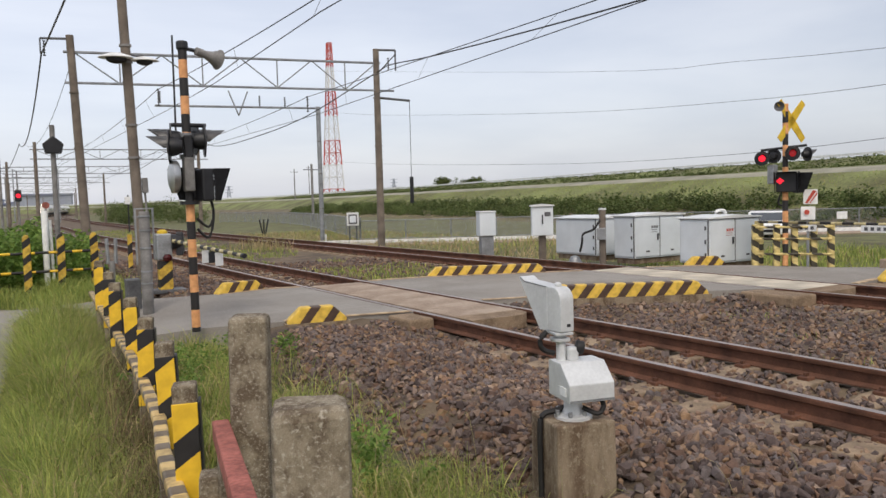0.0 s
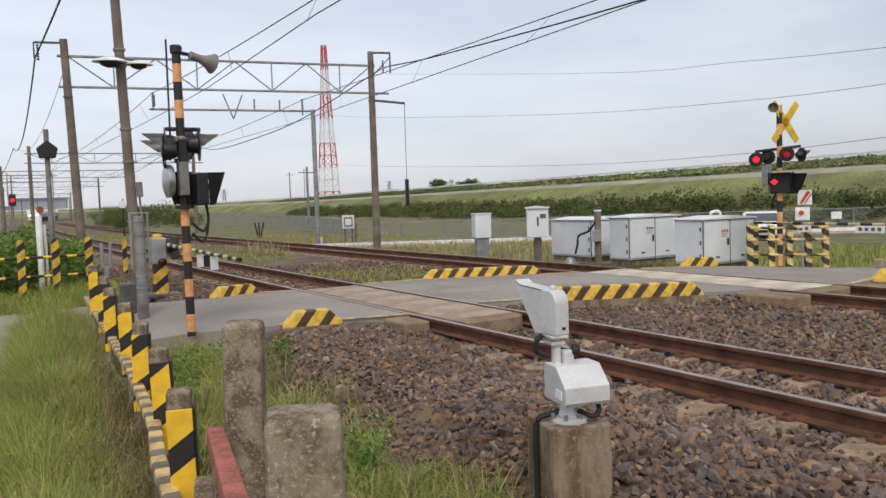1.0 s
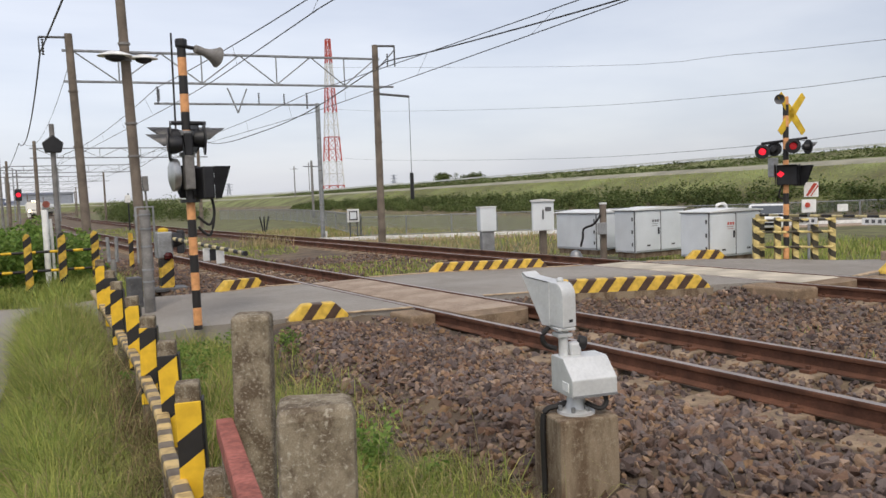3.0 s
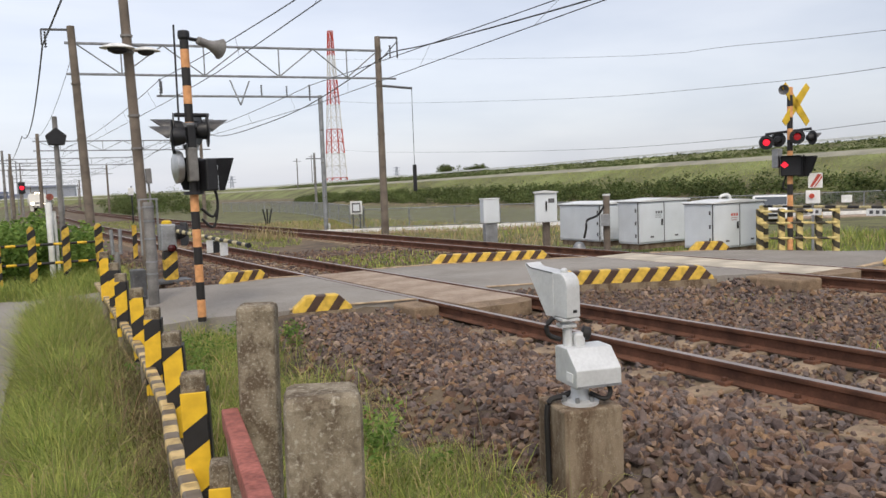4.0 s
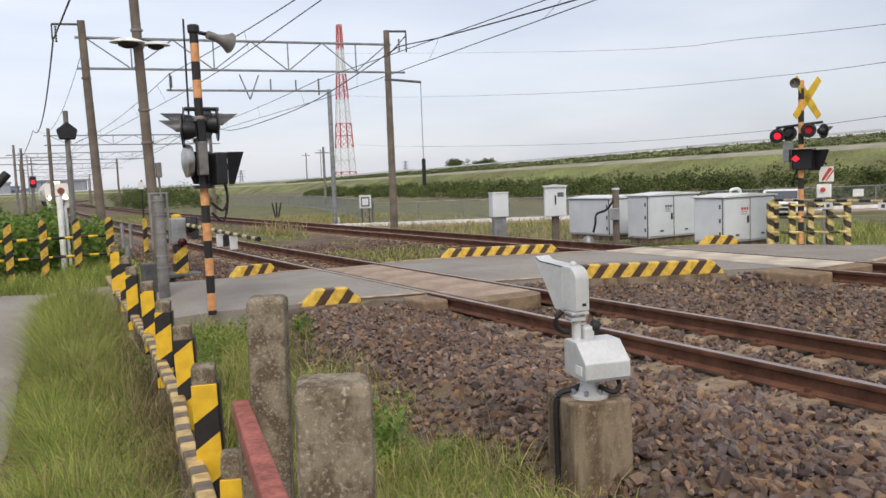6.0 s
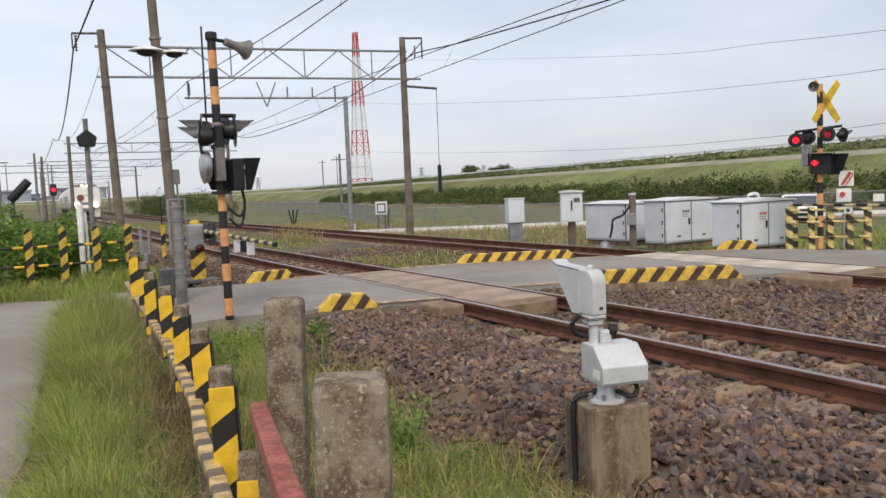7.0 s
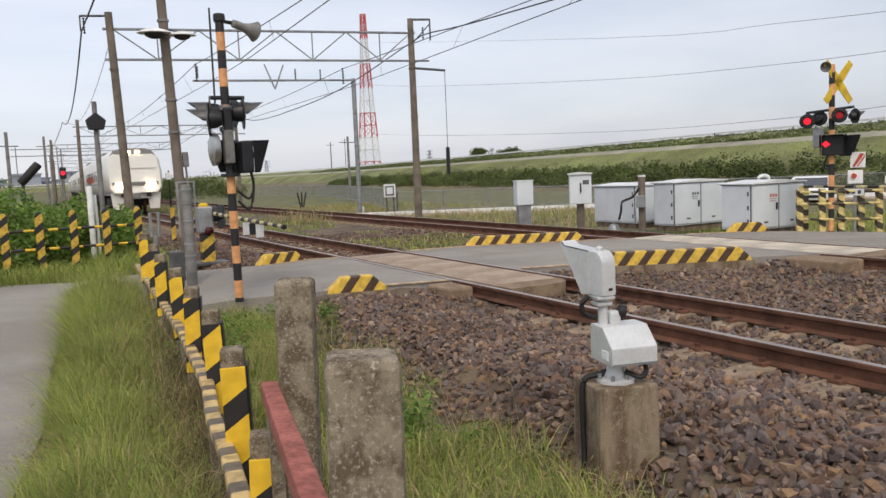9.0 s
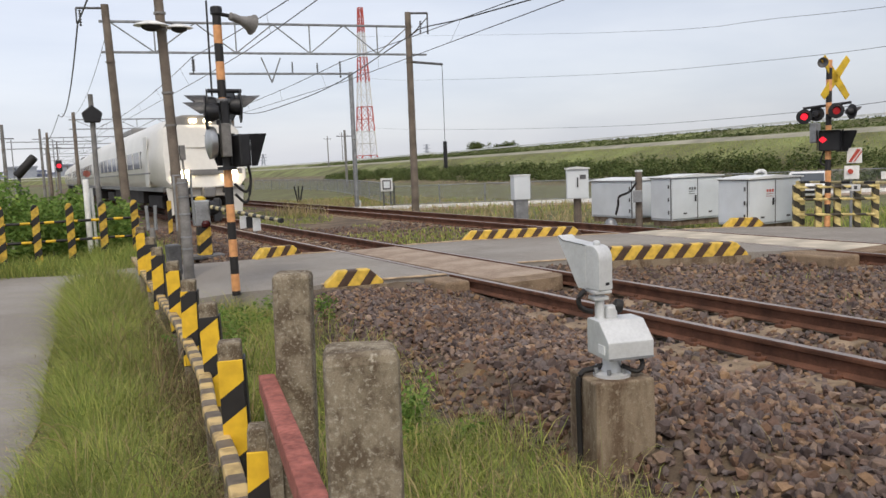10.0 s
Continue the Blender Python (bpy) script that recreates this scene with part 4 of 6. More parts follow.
def direction_box(parent, at, az, lit):
    """The wide black hooded indicator box."""
    m = Matrix.Translation(at) @ Matrix.Rotation(radians(az), 4, "Z")
    b = part("indicator_box", box((0.0, 0, -0.02), (0.14, 0.36, 0.37), bevel=0.02), M["black"], parent)
    b.data.transform(m)
    bm = bmesh.new()
    back = [(0.06, -0.19, -0.205), (0.06, 0.19, -0.205), (0.06, 0.19, 0.165), (0.06, -0.19, 0.165)]
    front = [(0.13, -0.20, -0.20), (0.13, 0.20, -0.20), (0.25, 0.22, 0.165), (0.25, -0.22, 0.165)]
    A, B = [bm.verts.new(p) for p in back], [bm.verts.new(p) for p in front]
    for i in (1, 2, 3):
        bm.faces.new((A[i], A[(i + 1) % 4], B[(i + 1) % 4], B[i]))
    bmesh.ops.solidify(bm, geom=bm.faces[:], thickness=0.012)
    bmesh.ops.transform(bm, matrix=m, verts=bm.verts)
    part("indicator_hood", bm, M["black"], b)
    bm = bmesh.new()
    for s in ((-1, 1) if not lit else (-1,)):
        prism([(s * 0.11 - 0.07, 0), (s * 0.11, -0.06), (s * 0.11 + 0.07, 0), (s * 0.11, 0.06)], 0.01, Matrix.Rotation(radians(90), 4, "Z"), bm)
    bmesh.ops.transform(bm, matrix=m @ Matrix.Translation((0.076, 0, 0)), verts=bm.verts)
    part("arrow_lens", bm, M["lamp_red"] if lit else M["lamp_off"], b)
    return b


def build_near_signal():
    t = thing("crossing_signal", "black and orange banded crossing signal pole seen from behind", "signal", (2.16, 9.1, -0.06), tilt=(0, -0.3))
    part("pole", rod((0, 0, 0), (0, 0, 3.27), 0.048, seg=18), STRIPE["signal"], t, "", True)
    part("cap", rod((0, 0, 3.20), (0, 0, 3.30), 0.066, seg=16, bevel=0.02), M["black"], t)
    part("aerial_rod", rod((-0.11, 0.02, 2.3), (-0.10, 0.02, 3.36), 0.011, seg=8), M["black"], t)
    h = part("loudspeaker_horn", lathe([(0.03, -0.13), (0.045, -0.12), (0.048, -0.04), (0.045, 0.0), (0.065, 0.08), (0.105, 0.165), (0.12, 0.18), (0.105, 0.175), (0.05, 0.08), (0.0, 0.05)], Matrix.Translation((0.26, 0.02, 3.17)) @ Matrix.Rotation(radians(20), 4, "Z") @ Matrix.Rotation(radians(102), 4, "Y"), seg=24), M["greypole"], t, "grey metal horn", True)
    part("horn_bracket", rod((0.02, 0, 3.22), (0.18, 0.01, 3.20), 0.022, seg=8), M["black"], t)
    part("cross_tube", rod((-0.16, 0, 2.36), (0.22, 0, 2.36), 0.024, seg=12), M["black"], t)
    lamp_head(t, (0.19, 0.02, 2.19), -9, None, 0.24)
    lamp_head(t, (-0.15, 0.06, 2.20), 168, None, 0.25)
    lamp_head(t, (-0.20, -0.08, 2.11), 163, None, 0.25)
    lamp_head(t, (0.10, 0.14, 2.21), 8, None, 0.20)
    part("junction", box((0, -0.03, 2.10), (0.10, 0.12, 0.30), bevel=0.02), M["black"], t)
    for z in (1.98, 2.22):
        part("clamp", rod((0, 0, z), (0, 0, z + 0.05), 0.085, seg=14), M["steel"], t)
    part("bell", lathe([(0.0, -0.05), (0.16, -0.045), (0.185, -0.02), (0.19, 0.03), (0.12, 0.055), (0.0, 0.06)], Matrix.Translation((-0.16, -0.02, 1.78)) @ Matrix.Rotation(radians(-182), 4, "Z") @ Matrix.Rotation(radians(90), 4, "Y"), seg=28), M["bell"], t, "round silver metal bell", True)
    part("bell_case", box((-0.01, -0.05, 1.80), (0.11, 0.14, 0.38), bevel=0.015), M["greypole"], t)
    direction_box(t, (0.16, 0.03, 1.70), 8, False)
    direction_box(t, (0.09, 0.24, 1.72), 172, False)
    part("bracket_ring", rod((0, 0, 1.46), (0, 0, 1.50), 0.11, seg=16), M["black"], t)
    for k, s in enumerate((1.0, 1.35)):
        part("cable", tube(bend([(0.23, 0.03, 1.58), (0.27, 0.03, 1.35), (0.20, 0.0, 1.20 - 0.12 * k), (0.07, 0, 1.30 - 0.12 * k)]), 0.016, seg=8), M["rubber"], t, "looped black cable", True)
    part("cable_end", box((0.2, 0.03, 1.53), (0.16, 0.08, 0.06), bevel=0.015), M["black"], t)


def build_far_signal():
    t = thing("crossing_signal", "crossing signal with lit red lamps and a yellow crossbuck", "signal", (12.9, 9.04, -0.05), tilt=(0, 0.0))
    part("pole", rod((0, 0, 0), (0, 0, 3.03), 0.05, seg=18), STRIPE["signal"], t, "", True)
    f = Vector((-0.82, -0.57, 0)).normalized()    # the way it faces
    s = Vector((-f.y, f.x, 0))
    az = math.degrees(math.atan2(f.y, f.x))
    for a in (42, -42):
        m = Matrix.Translation(s * 0.10 + Vector((0, 0, 2.72)) - f * 0.08) @ Matrix.Rotation(radians(az - 90 + 50), 4, "Z") @ Matrix.Rotation(radians(a), 4, "Y")
        part("crossbuck_board", prism([(-0.065, -0.47), (0.065, -0.47), (0.085, 0.0), (0.065, 0.47), (-0.065, 0.47), (-0.085, 0)], 0.015, m, bevel=0.004), M["yellow"], t)
    part("loudspeaker", lathe([(0.03, -0.13), (0.055, -0.10), (0.055, 0), (0.085, 0.10), (0.09, 0.115), (0.04, 0.05), (0, 0.04)], Matrix.Translation(Vector((0, 0, 2.98)) + f * 0.12 - s * 0.10) @ Matrix.Rotation(radians(az), 4, "Z") @ Matrix.Rotation(radians(95), 4, "Y"), seg=20), M["darksteel"], t, "", True)
    part("cross_tube", rod(tuple(s * -0.42 + Vector((0, 0, 2.20))), tuple(s * 0.36 + Vector((0, 0, 2.26))), 0.024, seg=10), M["black"], t)
    lamp_head(t, tuple(s * -0.40 + Vector((0, 0, 2.05)) + f * 0.02), az + 5, "lamp_red", 0.16, 0.7)
    lamp_head(t, tuple(s * 0.12 + Vector((0, 0, 2.12)) + f * 0.10), az + 8, "lamp_dim", 0.16, 0.7)
    lamp_head(t, tuple(s * -0.20 + Vector((0, 0, 2.09)) - f * 0.06), az + 170, None, 0.18, 0.7)
    lamp_head(t, tuple(s * 0.36 + Vector((0, 0, 2.10)) - f * 0.05), az + 125, None, 0.18, 0.7)
    direction_box(t, tuple(s * 0.02 + Vector((0, 0, 1.62)) + f * 0.08), az, True)
    direction_box(t, tuple(s * 0.20 + Vector((0, 0, 1.60)) - f * 0.04), az + 85, False)
    part("bell_case", box(tuple(s * -0.22 + Vector((0, 0, 1.75)) - f * 0.1), (0.14, 0.14, 0.36), bevel=0.02), M["steel"], t)
    part("cable", tube(bend([tuple(s * -0.05 + Vector((0, 0, 1.46))), tuple(s * -0.12 + Vector((0, 0, 1.22))), (0, 0, 1.15)]), 0.018, seg=8), M["rubber"], t)
    b = part("warning_board", box((0, 0, 0), (0.02, 0.24, 0.27), bevel=0.004), M["white"], t, "white board with a red slanted mark")
    m = Matrix.Translation(s * 0.42 + Vector((0, 0, 1.32))) @ Matrix.Rotation(radians(az), 4, "Z")
    b.data.transform(m)
    red = prism([(-0.09, -0.11), (-0.05, -0.12), (0.10, 0.10), (0.04, 0.12)], 0.006)
    prism([(-0.02, -0.12), (0.0, -0.12), (0.115, 0.05), (0.11, 0.09)], 0.006, None, red)
    bmesh.ops.transform(red, matrix=m @ Matrix.Translation((0.014, 0, 0)) @ Matrix.Rotation(radians(90), 4, "Z"), verts=red.verts)
    part("red_mark", red, M["towerred"], b)
    e = part("emergency_button_box", box(tuple(s * 0.38 + Vector((0, 0, 1.02))), (0.12, 0.24, 0.24), bevel=0.012, rot=Matrix.Rotation(radians(az), 4, "Z")), M["white"], t, "pale box with a red push button")
    part("button", rod(tuple(s * 0.36 + Vector((0, 0, 1.04)) + f * 0.06), tuple(s * 0.36 + Vector((0, 0, 1.04)) + f * 0.09), 0.045, seg=14), M["towerred"], e)
    part("button_post", rod(tuple(s * 0.38 + Vector((0, 0, 0.0))), tuple(s * 0.38 + Vector((0, 0, 0.95))), 0.025, seg=10), M["steel"], t)


build_near_signal()
build_far_signal()


def build_left_poles():
    """Poles and a light gantry on the near side of the line."""
    for x, y, h in ((-0.3, 45.0, 4.3), (1.9, 62.0, 5.1), (3.4, 95.0, 5.1), (5.2, 110.0, 6.4)):
        m = build_mast(x, y, h, 0.10, 0.08, "slim grey pole beside the line", M["greypole"], name="line_pole")
        part("crossarm", rod((-0.5, 0, h - 0.3), (0.5, 0, h - 0.3), 0.03, seg=5), M["darksteel"], m)
    t = thing("light_gantry", "thin grey steel gantry far beside the line", "gantry", (0.2, 120, -0.4))
    for x in (0, 5.0, 10.5):
        part("leg", rod((x, 0, 0), (x, 0, 7.6), 0.08, seg=6), M["steel"], t)
    for z in (6.4, 7.3):
        part("beam", rod((-0.6, 0, z), (11.0, 0, z), 0.06, seg=6), M["steel"], t)


    t = thing("lamp_stand", "thin black stand with a small white lamp box", "signal", (9.0, 55.0, -0.3))
    part("stand", rod((0, 0, 0), (0, 0, 2.6), 0.05, seg=8), M["black"], t)
    part("lamp_box", box((-0.05, -0.06, 2.25), (0.34, 0.12, 0.5), bevel=0.03), M["white"], t)


build_left_poles()


# ---- beside the near road ----
def build_utility_pole():
    t = thing("utility_pole", "tapered brown concrete utility pole with two street lamps", "pole", (2.74, 15.4, -0.4), tilt=(0, -1.6))
    part("shaft", rod((0, 0, 0), (0.0, 0, 8.5), 0.10, 0.075, seg=16), M["pole"], t, "", True)
    for z in (1.6, 2.7, 3.3, 4.45, 4.75):
        part("band", rod((0, 0, z), (0, 0, z + 0.04), 0.108, seg=14), M["greypole"], t)
    for sx, sy, s in ((-0.20, -0.15, 1.0), (0.33, 0.05, 0.85)):
        a = part("street_lamp_arm", rod((0, 0, 4.62), (sx, sy, 4.58), 0.02, seg=8), M["darksteel"], t)
        m = Matrix.Translation((sx, sy, 4.52)) @ Matrix.Diagonal((s * 1.15, s * 0.8, s, 1))
        part("lamp_shade", lathe([(0.0, 0.09), (0.10, 0.08), (0.22, 0.035), (0.27, 0.0), (0.26, -0.008), (0.1, 0.0), (0, 0.0)], m, seg=22), M["white"], a, "white enamelled lamp shade", True)
        part("lamp_bowl", lathe([(0.16, 0.0), (0.14, -0.06), (0.06, -0.10), (0, -0.11)], m, seg=18), M["black"], a, "", True)
    part("conduit", rod((0.16, -0.02, 0.6), (0.14, -0.02, 2.1), 0.02, seg=8), M["greypole"], t)
    part("switch_box", box((0.15, -0.02, 2.2), (0.10, 0.10, 0.28), bevel=0.01), M["greypole"], t)


def build_stub_post():
    t = thing("concrete_stub_post", "short grey concrete post with steel bands and frame", "post", (2.10, 11.6, -0.25))
    part("shaft", rod((0, 0, 0), (0, 0, 1.58), 0.076, 0.072, seg=18, bevel=0.012), M["greypole"], t, "", True)
    for z in (0.55, 0.72, 1.05, 1.30, 1.50):
        part("band", rod((0, 0, z), (0, 0, z + 0.025), 0.081, seg=16), M["steel"], t)
    part("frame_bar", box((-0.12, 0, 1.22), (0.02, 0.05, 0.78)), M["steel"], t)
    part("frame_bar", box((0.12, 0.02, 1.25), (0.02, 0.05, 0.72)), M["steel"], t)
    part("frame_bar", box((0.0, 0.0, 1.62), (0.26, 0.05, 0.02)), M["steel"], t)
    part("marker_plate", box((-0.19, 0.10, 1.02), (0.06, 0.02, 0.48)), STRIPE["post"], t, "yellow and black striped marker plate")
    # added block, stands in for an unclear dark shape behind the post
    t = thing("cable_drum_box", "plain dark grey stand-in block low beside the concrete post", "box", (2.02, 12.3, -0.3))
    part("body", box((0, 0, 0.32), (0.2, 0.24, 0.62), bevel=0.02), M["darksteel"], t)


def build_barrier_machine():
    t = thing("barrier_machine", "grey crossing barrier machine with lowered striped boom", "barrier", (2.86, 14.1, -0.1))
    part("base_plate", box((0.0, 0, 0.03), (0.62, 0.45, 0.06), bevel=0.01), M["darksteel"], t)
    part("pedestal", box((0, 0, 0.30), (0.22, 0.22, 0.5), bevel=0.015), STRIPE["post"], t, "yellow and black striped pedestal")
    part("lamp_knob", lathe([(0, -0.06), (0.07, -0.04), (0.085, 0.02), (0.05, 0.07), (0, 0.08)], Matrix.Translation((0.02, -0.12, 0.60)), seg=16), M["lamp_off"], t, "", True)
    c = part("case", box((-0.02, 0, 0.80), (0.26, 0.28, 0.46), bevel=0.025), M["steel"], t, "pale grey machine case")
    part("beacon", lathe([(0.09, 0), (0.09, 0.04), (0.04, 0.07), (0, 0.07)], Matrix.Translation((-0.02, 0, 1.03)), seg=18), M["yellow"], c, "yellow cap", True)
    part("hinge", rod((0.10, -0.10, 0.88), (0.26, -0.10, 0.88), 0.13, seg=18, bevel=0.02), M["black"], t)
    part("counterweight", prism([(-0.12, -0.22), (0.16, -0.16), (0.12, 0.14), (-0.05, 0.2)], 0.12, Matrix.Translation((0.25, -0.1, 0.86)) @ Matrix.Rotation(radians(70), 4, "Z"), bevel=0.02), M["black"], t)
    b = part("boom", rod((0.12, -0.2, 0.90), (0.12, -4.2, 0.83), 0.034, 0.026, seg=12), STRIPE["boom"], t, "pale yellow and black banded boom", True)
    part("boom_tip", rod((0.12, -4.18, 0.83), (0.12, -4.26, 0.83), 0.034, seg=10), M["black"], b)
    for y in (-2.33, -3.06):
        part("hanging_plate", box((0.12, y, 0.73), (0.012, 0.14, 0.19), rot=Matrix.Rotation(radians(-62), 4, "Z")), M["white"], b, "white hanging plate")
    part("hanging_plate", box((0.12, -2.68, 0.74), (0.012, 0.12, 0.17), rot=Matrix.Rotation(radians(-62), 4, "Z")), M["black"], b, "black hanging plate")


def build_low_fence():
    spots = [(0.632, 2.62, 0.475, 2), (0.752, 3.35, 0.628, -1), (0.922, 4.50, 0.62, -2), (0.968, 5.56, 0.63, 1), (1.10, 6.7, 0.65, -1.5), (1.13, 7.85, 0.68, 0), (1.22, 9.0, 0.70, 1), (1.29, 10.1, 0.76, 0)]
    for k, (x, y, top, lean) in enumerate(spots):
        t = thing("fence_post", "grey concrete post with a yellow and black striped plate", "fence post", (x, y, -0.36), -17, "low posts along the lane", tilt=(0, lean))
        h = top + 0.36
        part("shaft", box((0, 0, h / 2), (0.10, 0.10, h), bevel=0.012), M["lichen"], t)
        ph = 0.52
        dz = (0.09, -0.078, -0.19, 0.05, -0.1, 0.1, -0.15, 0.0)[k]
        part("plate", box((0, -0.058, h - 0.075 - ph / 2 - dz), (0.104, 0.012, ph), bevel=0.003), STRIPE["plate"], t, "chipped yellow and black plate").location.z = dz
        part("plate_side", box((0.056, 0.0, h - 0.075 - ph / 2), (0.010, 0.10, ph), bevel=0.002), M["black"], t)
    bm = bmesh.new()
    t = thing("striped_guard_rail", "worn low guard rail with faded yellow stripes", "guard rail", (0, 0, 0))
    pts = [(0.50, 2.1), (0.65, 3.14), (0.72, 3.79), (0.83, 4.42), (1.005, 6.18), (1.11, 7.7), (1.25, 9.7), (1.40, 11.9)]
    for (x0, y0), (x1, y1) in zip(pts, pts[1:]):
        d = Vector((x1 - x0, y1 - y0, 0))
        ob = part("rail_bar", box((0, 0, 0), (0.072, d.length + 0.01, 0.055), bevel=0.012), STRIPE["strip"], t)
        ob.matrix_basis = pose((x0 + x1) / 2, (y0 + y1) / 2, 0.205, 0, 0, math.degrees(math.atan2(-d.x, d.y)))
        st = part("stake", box((x0, y0, -0.10), (0.04, 0.04, 0.56)), M["lichen"], t)


def build_side_fence():
    t = thing("roadside_fence", "yellow and black concrete fence with two pipe rails", "fence", (-4.6, 17.05, -0.36))
    for k in range(12):
        x = -4.6 + 0.602 * k + 0.08
        h = 1.28
        part("post", prism([(-0.07, 0), (0.07, 0), (0.07, h - 0.07), (0.03, h), (-0.03, h), (-0.07, h - 0.07)], 0.12, Matrix.Translation((x + 4.6, random.uniform(-0.02, 0.02), 0)), bevel=0.012), STRIPE["post"], t)
    for z in (0.92, 0.55):
        part("pipe_rail", rod((-1.5, 0, z), (6.8, 0, z), 0.027, seg=10), STRIPE["pipe"], t, "", True)
    t = thing("marker_post", "slim white painted marker post behind the fence", "post", (1.30, 17.9, -0.36))
    part("shaft", rod((0, 0, 0), (0, 0, 1.74), 0.062, seg=14, bevel=0.02), M["white"], t, "", True)
    part("rear_strut", rod((0.13, 0.1, 0), (0.10, 0.1, 1.55), 0.035, seg=10), M["white"], t)
    t = thing("round_sign", "small red and white round sign down the line", "sign", (1.42, 19.0, -0.36))
    part("stem", rod((0, 0, 0), (0, 0, 1.8), 0.03, seg=8), M["steel"], t)
    part("disc", rod((0, 0.0, 1.86), (0, -0.03, 1.86), 0.075, seg=18), M["red"], t)
    t = thing("signal_post", "grey post carrying a black pentagonal signal head", "signal", (1.54, 18.0, -0.36))
    part("shaft", rod((0, 0, 0), (0, 0, 3.5), 0.055, 0.05, seg=12), M["greypole"], t, "", True)
    part("signal_head", prism([(-0.20, 0.03), (-0.15, -0.17), (0.15, -0.17), (0.20, 0.03), (0.0, 0.20)], 0.16, Matrix.Translation((0, -0.04, 3.08)), bevel=0.02), M["black"], t)
    t = thing("line_signal", "railway signal showing a red light far down the line", "signal", (4.75, 100, -0.4))
    part("shaft", rod((0, 0, 0), (0, 0, 4.2), 0.12, seg=10), M["greypole"], t)
    part("head", box((0, -0.1, 3.6), (0.7, 0.3, 1.3), bevel=0.1), M["black"], t)
    part("lens", rod((0, -0.24, 3.6), (0, -0.32, 3.6), 0.24, seg=18), M["lamp_red"], t, "lit red lens")
    t = thing("leaning_tube", "thick black tube leaning above the bushes", "tube", (0.1, 27.0, 0))
    part("tube", rod((-0.02, 0, 1.55), (0.52, 0, 2.15), 0.13, seg=14, bevel=0.05), M["rubber"], t, "", True)
    part("stay", rod((0.02, 0, -0.5), (0.05, 0, 1.7), 0.05, seg=8), M["darksteel"], t)
    t = thing("forked_stand", "small black forked stand beyond the tracks", "fitting", (14.3, 43.3, -0.36))
    for s in (-0.14, 0.0, 0.15):
        part("prong", rod((s * 0.4, 0, 0), (s * 1.8, 0, 0.95), 0.045, seg=8), M["black"], t)
    t = thing("distance_marker", "small white marker stone by the far track", "marker", (13.4, 32.3, -0.38))
    part("stone", box((0, 0, 0.2), (0.22, 0.12, 0.4), bevel=0.02), M["white"], t)
    t = thing("insulated_clamp", "grey cast clamp on a short stand near the rails", "fitting", (2.36, 16.6, -0.4))
    part("stand", rod((0, 0, 0), (0, 0, 0.75), 0.07, 0.05, seg=10), M["greypole"], t)
    for s in (-0.07, 0.07):
        part("prong", rod((s, 0, 0.7), (s * 1.2, 0, 1.2), 0.035, seg=8), M["steel"], t)


def build_old_posts():
    for x, y, top, rz, w, tl in ((0.458, 1.225, 1.035, -20, 0.128, (0, 0.6)), (0.765, 2.58, 1.0, -25, 0.125, (0, 1.0))):
        t = thing("old_fence_post", "weathered lichen-spotted square concrete post", "fence post", (x, y, -0.36), rz, "old concrete posts", tilt=tl)
        h = top + 0.36
        bm = box((0, 0, h / 2), (w, w, h), bevel=0.018)
        for v in bm.verts:
            v.co += Vector([0.004 * noise.noise(v.co * 9 + Vector((k * 7, x * 10, 0))) for k in range(3)])
        part("shaft", bm, M["lichen"], t)
    t = thing("red_rail", "rusty red steel bar fixed beside the old post", "rail", (0.683, 2.60, 0.62))
    d = Vector((0.43, 1.35, 0.67)) - Vector((0.683, 2.60, 0.62))
    ob = part("bar", box((0, 0, 0), (0.056, d.length, 0.065), bevel=0.006), M["red"], t)
    ob.matrix_basis = Matrix.Translation(d / 2) @ d.to_track_quat("Y", "Z").to_matrix().to_4x4()
    for u in (0.05, 0.85):
        p = d * u
        part("stake", box((p.x + 0.005, p.y, -0.52), (0.04, 0.04, 1.0)), M["lichen"], t)


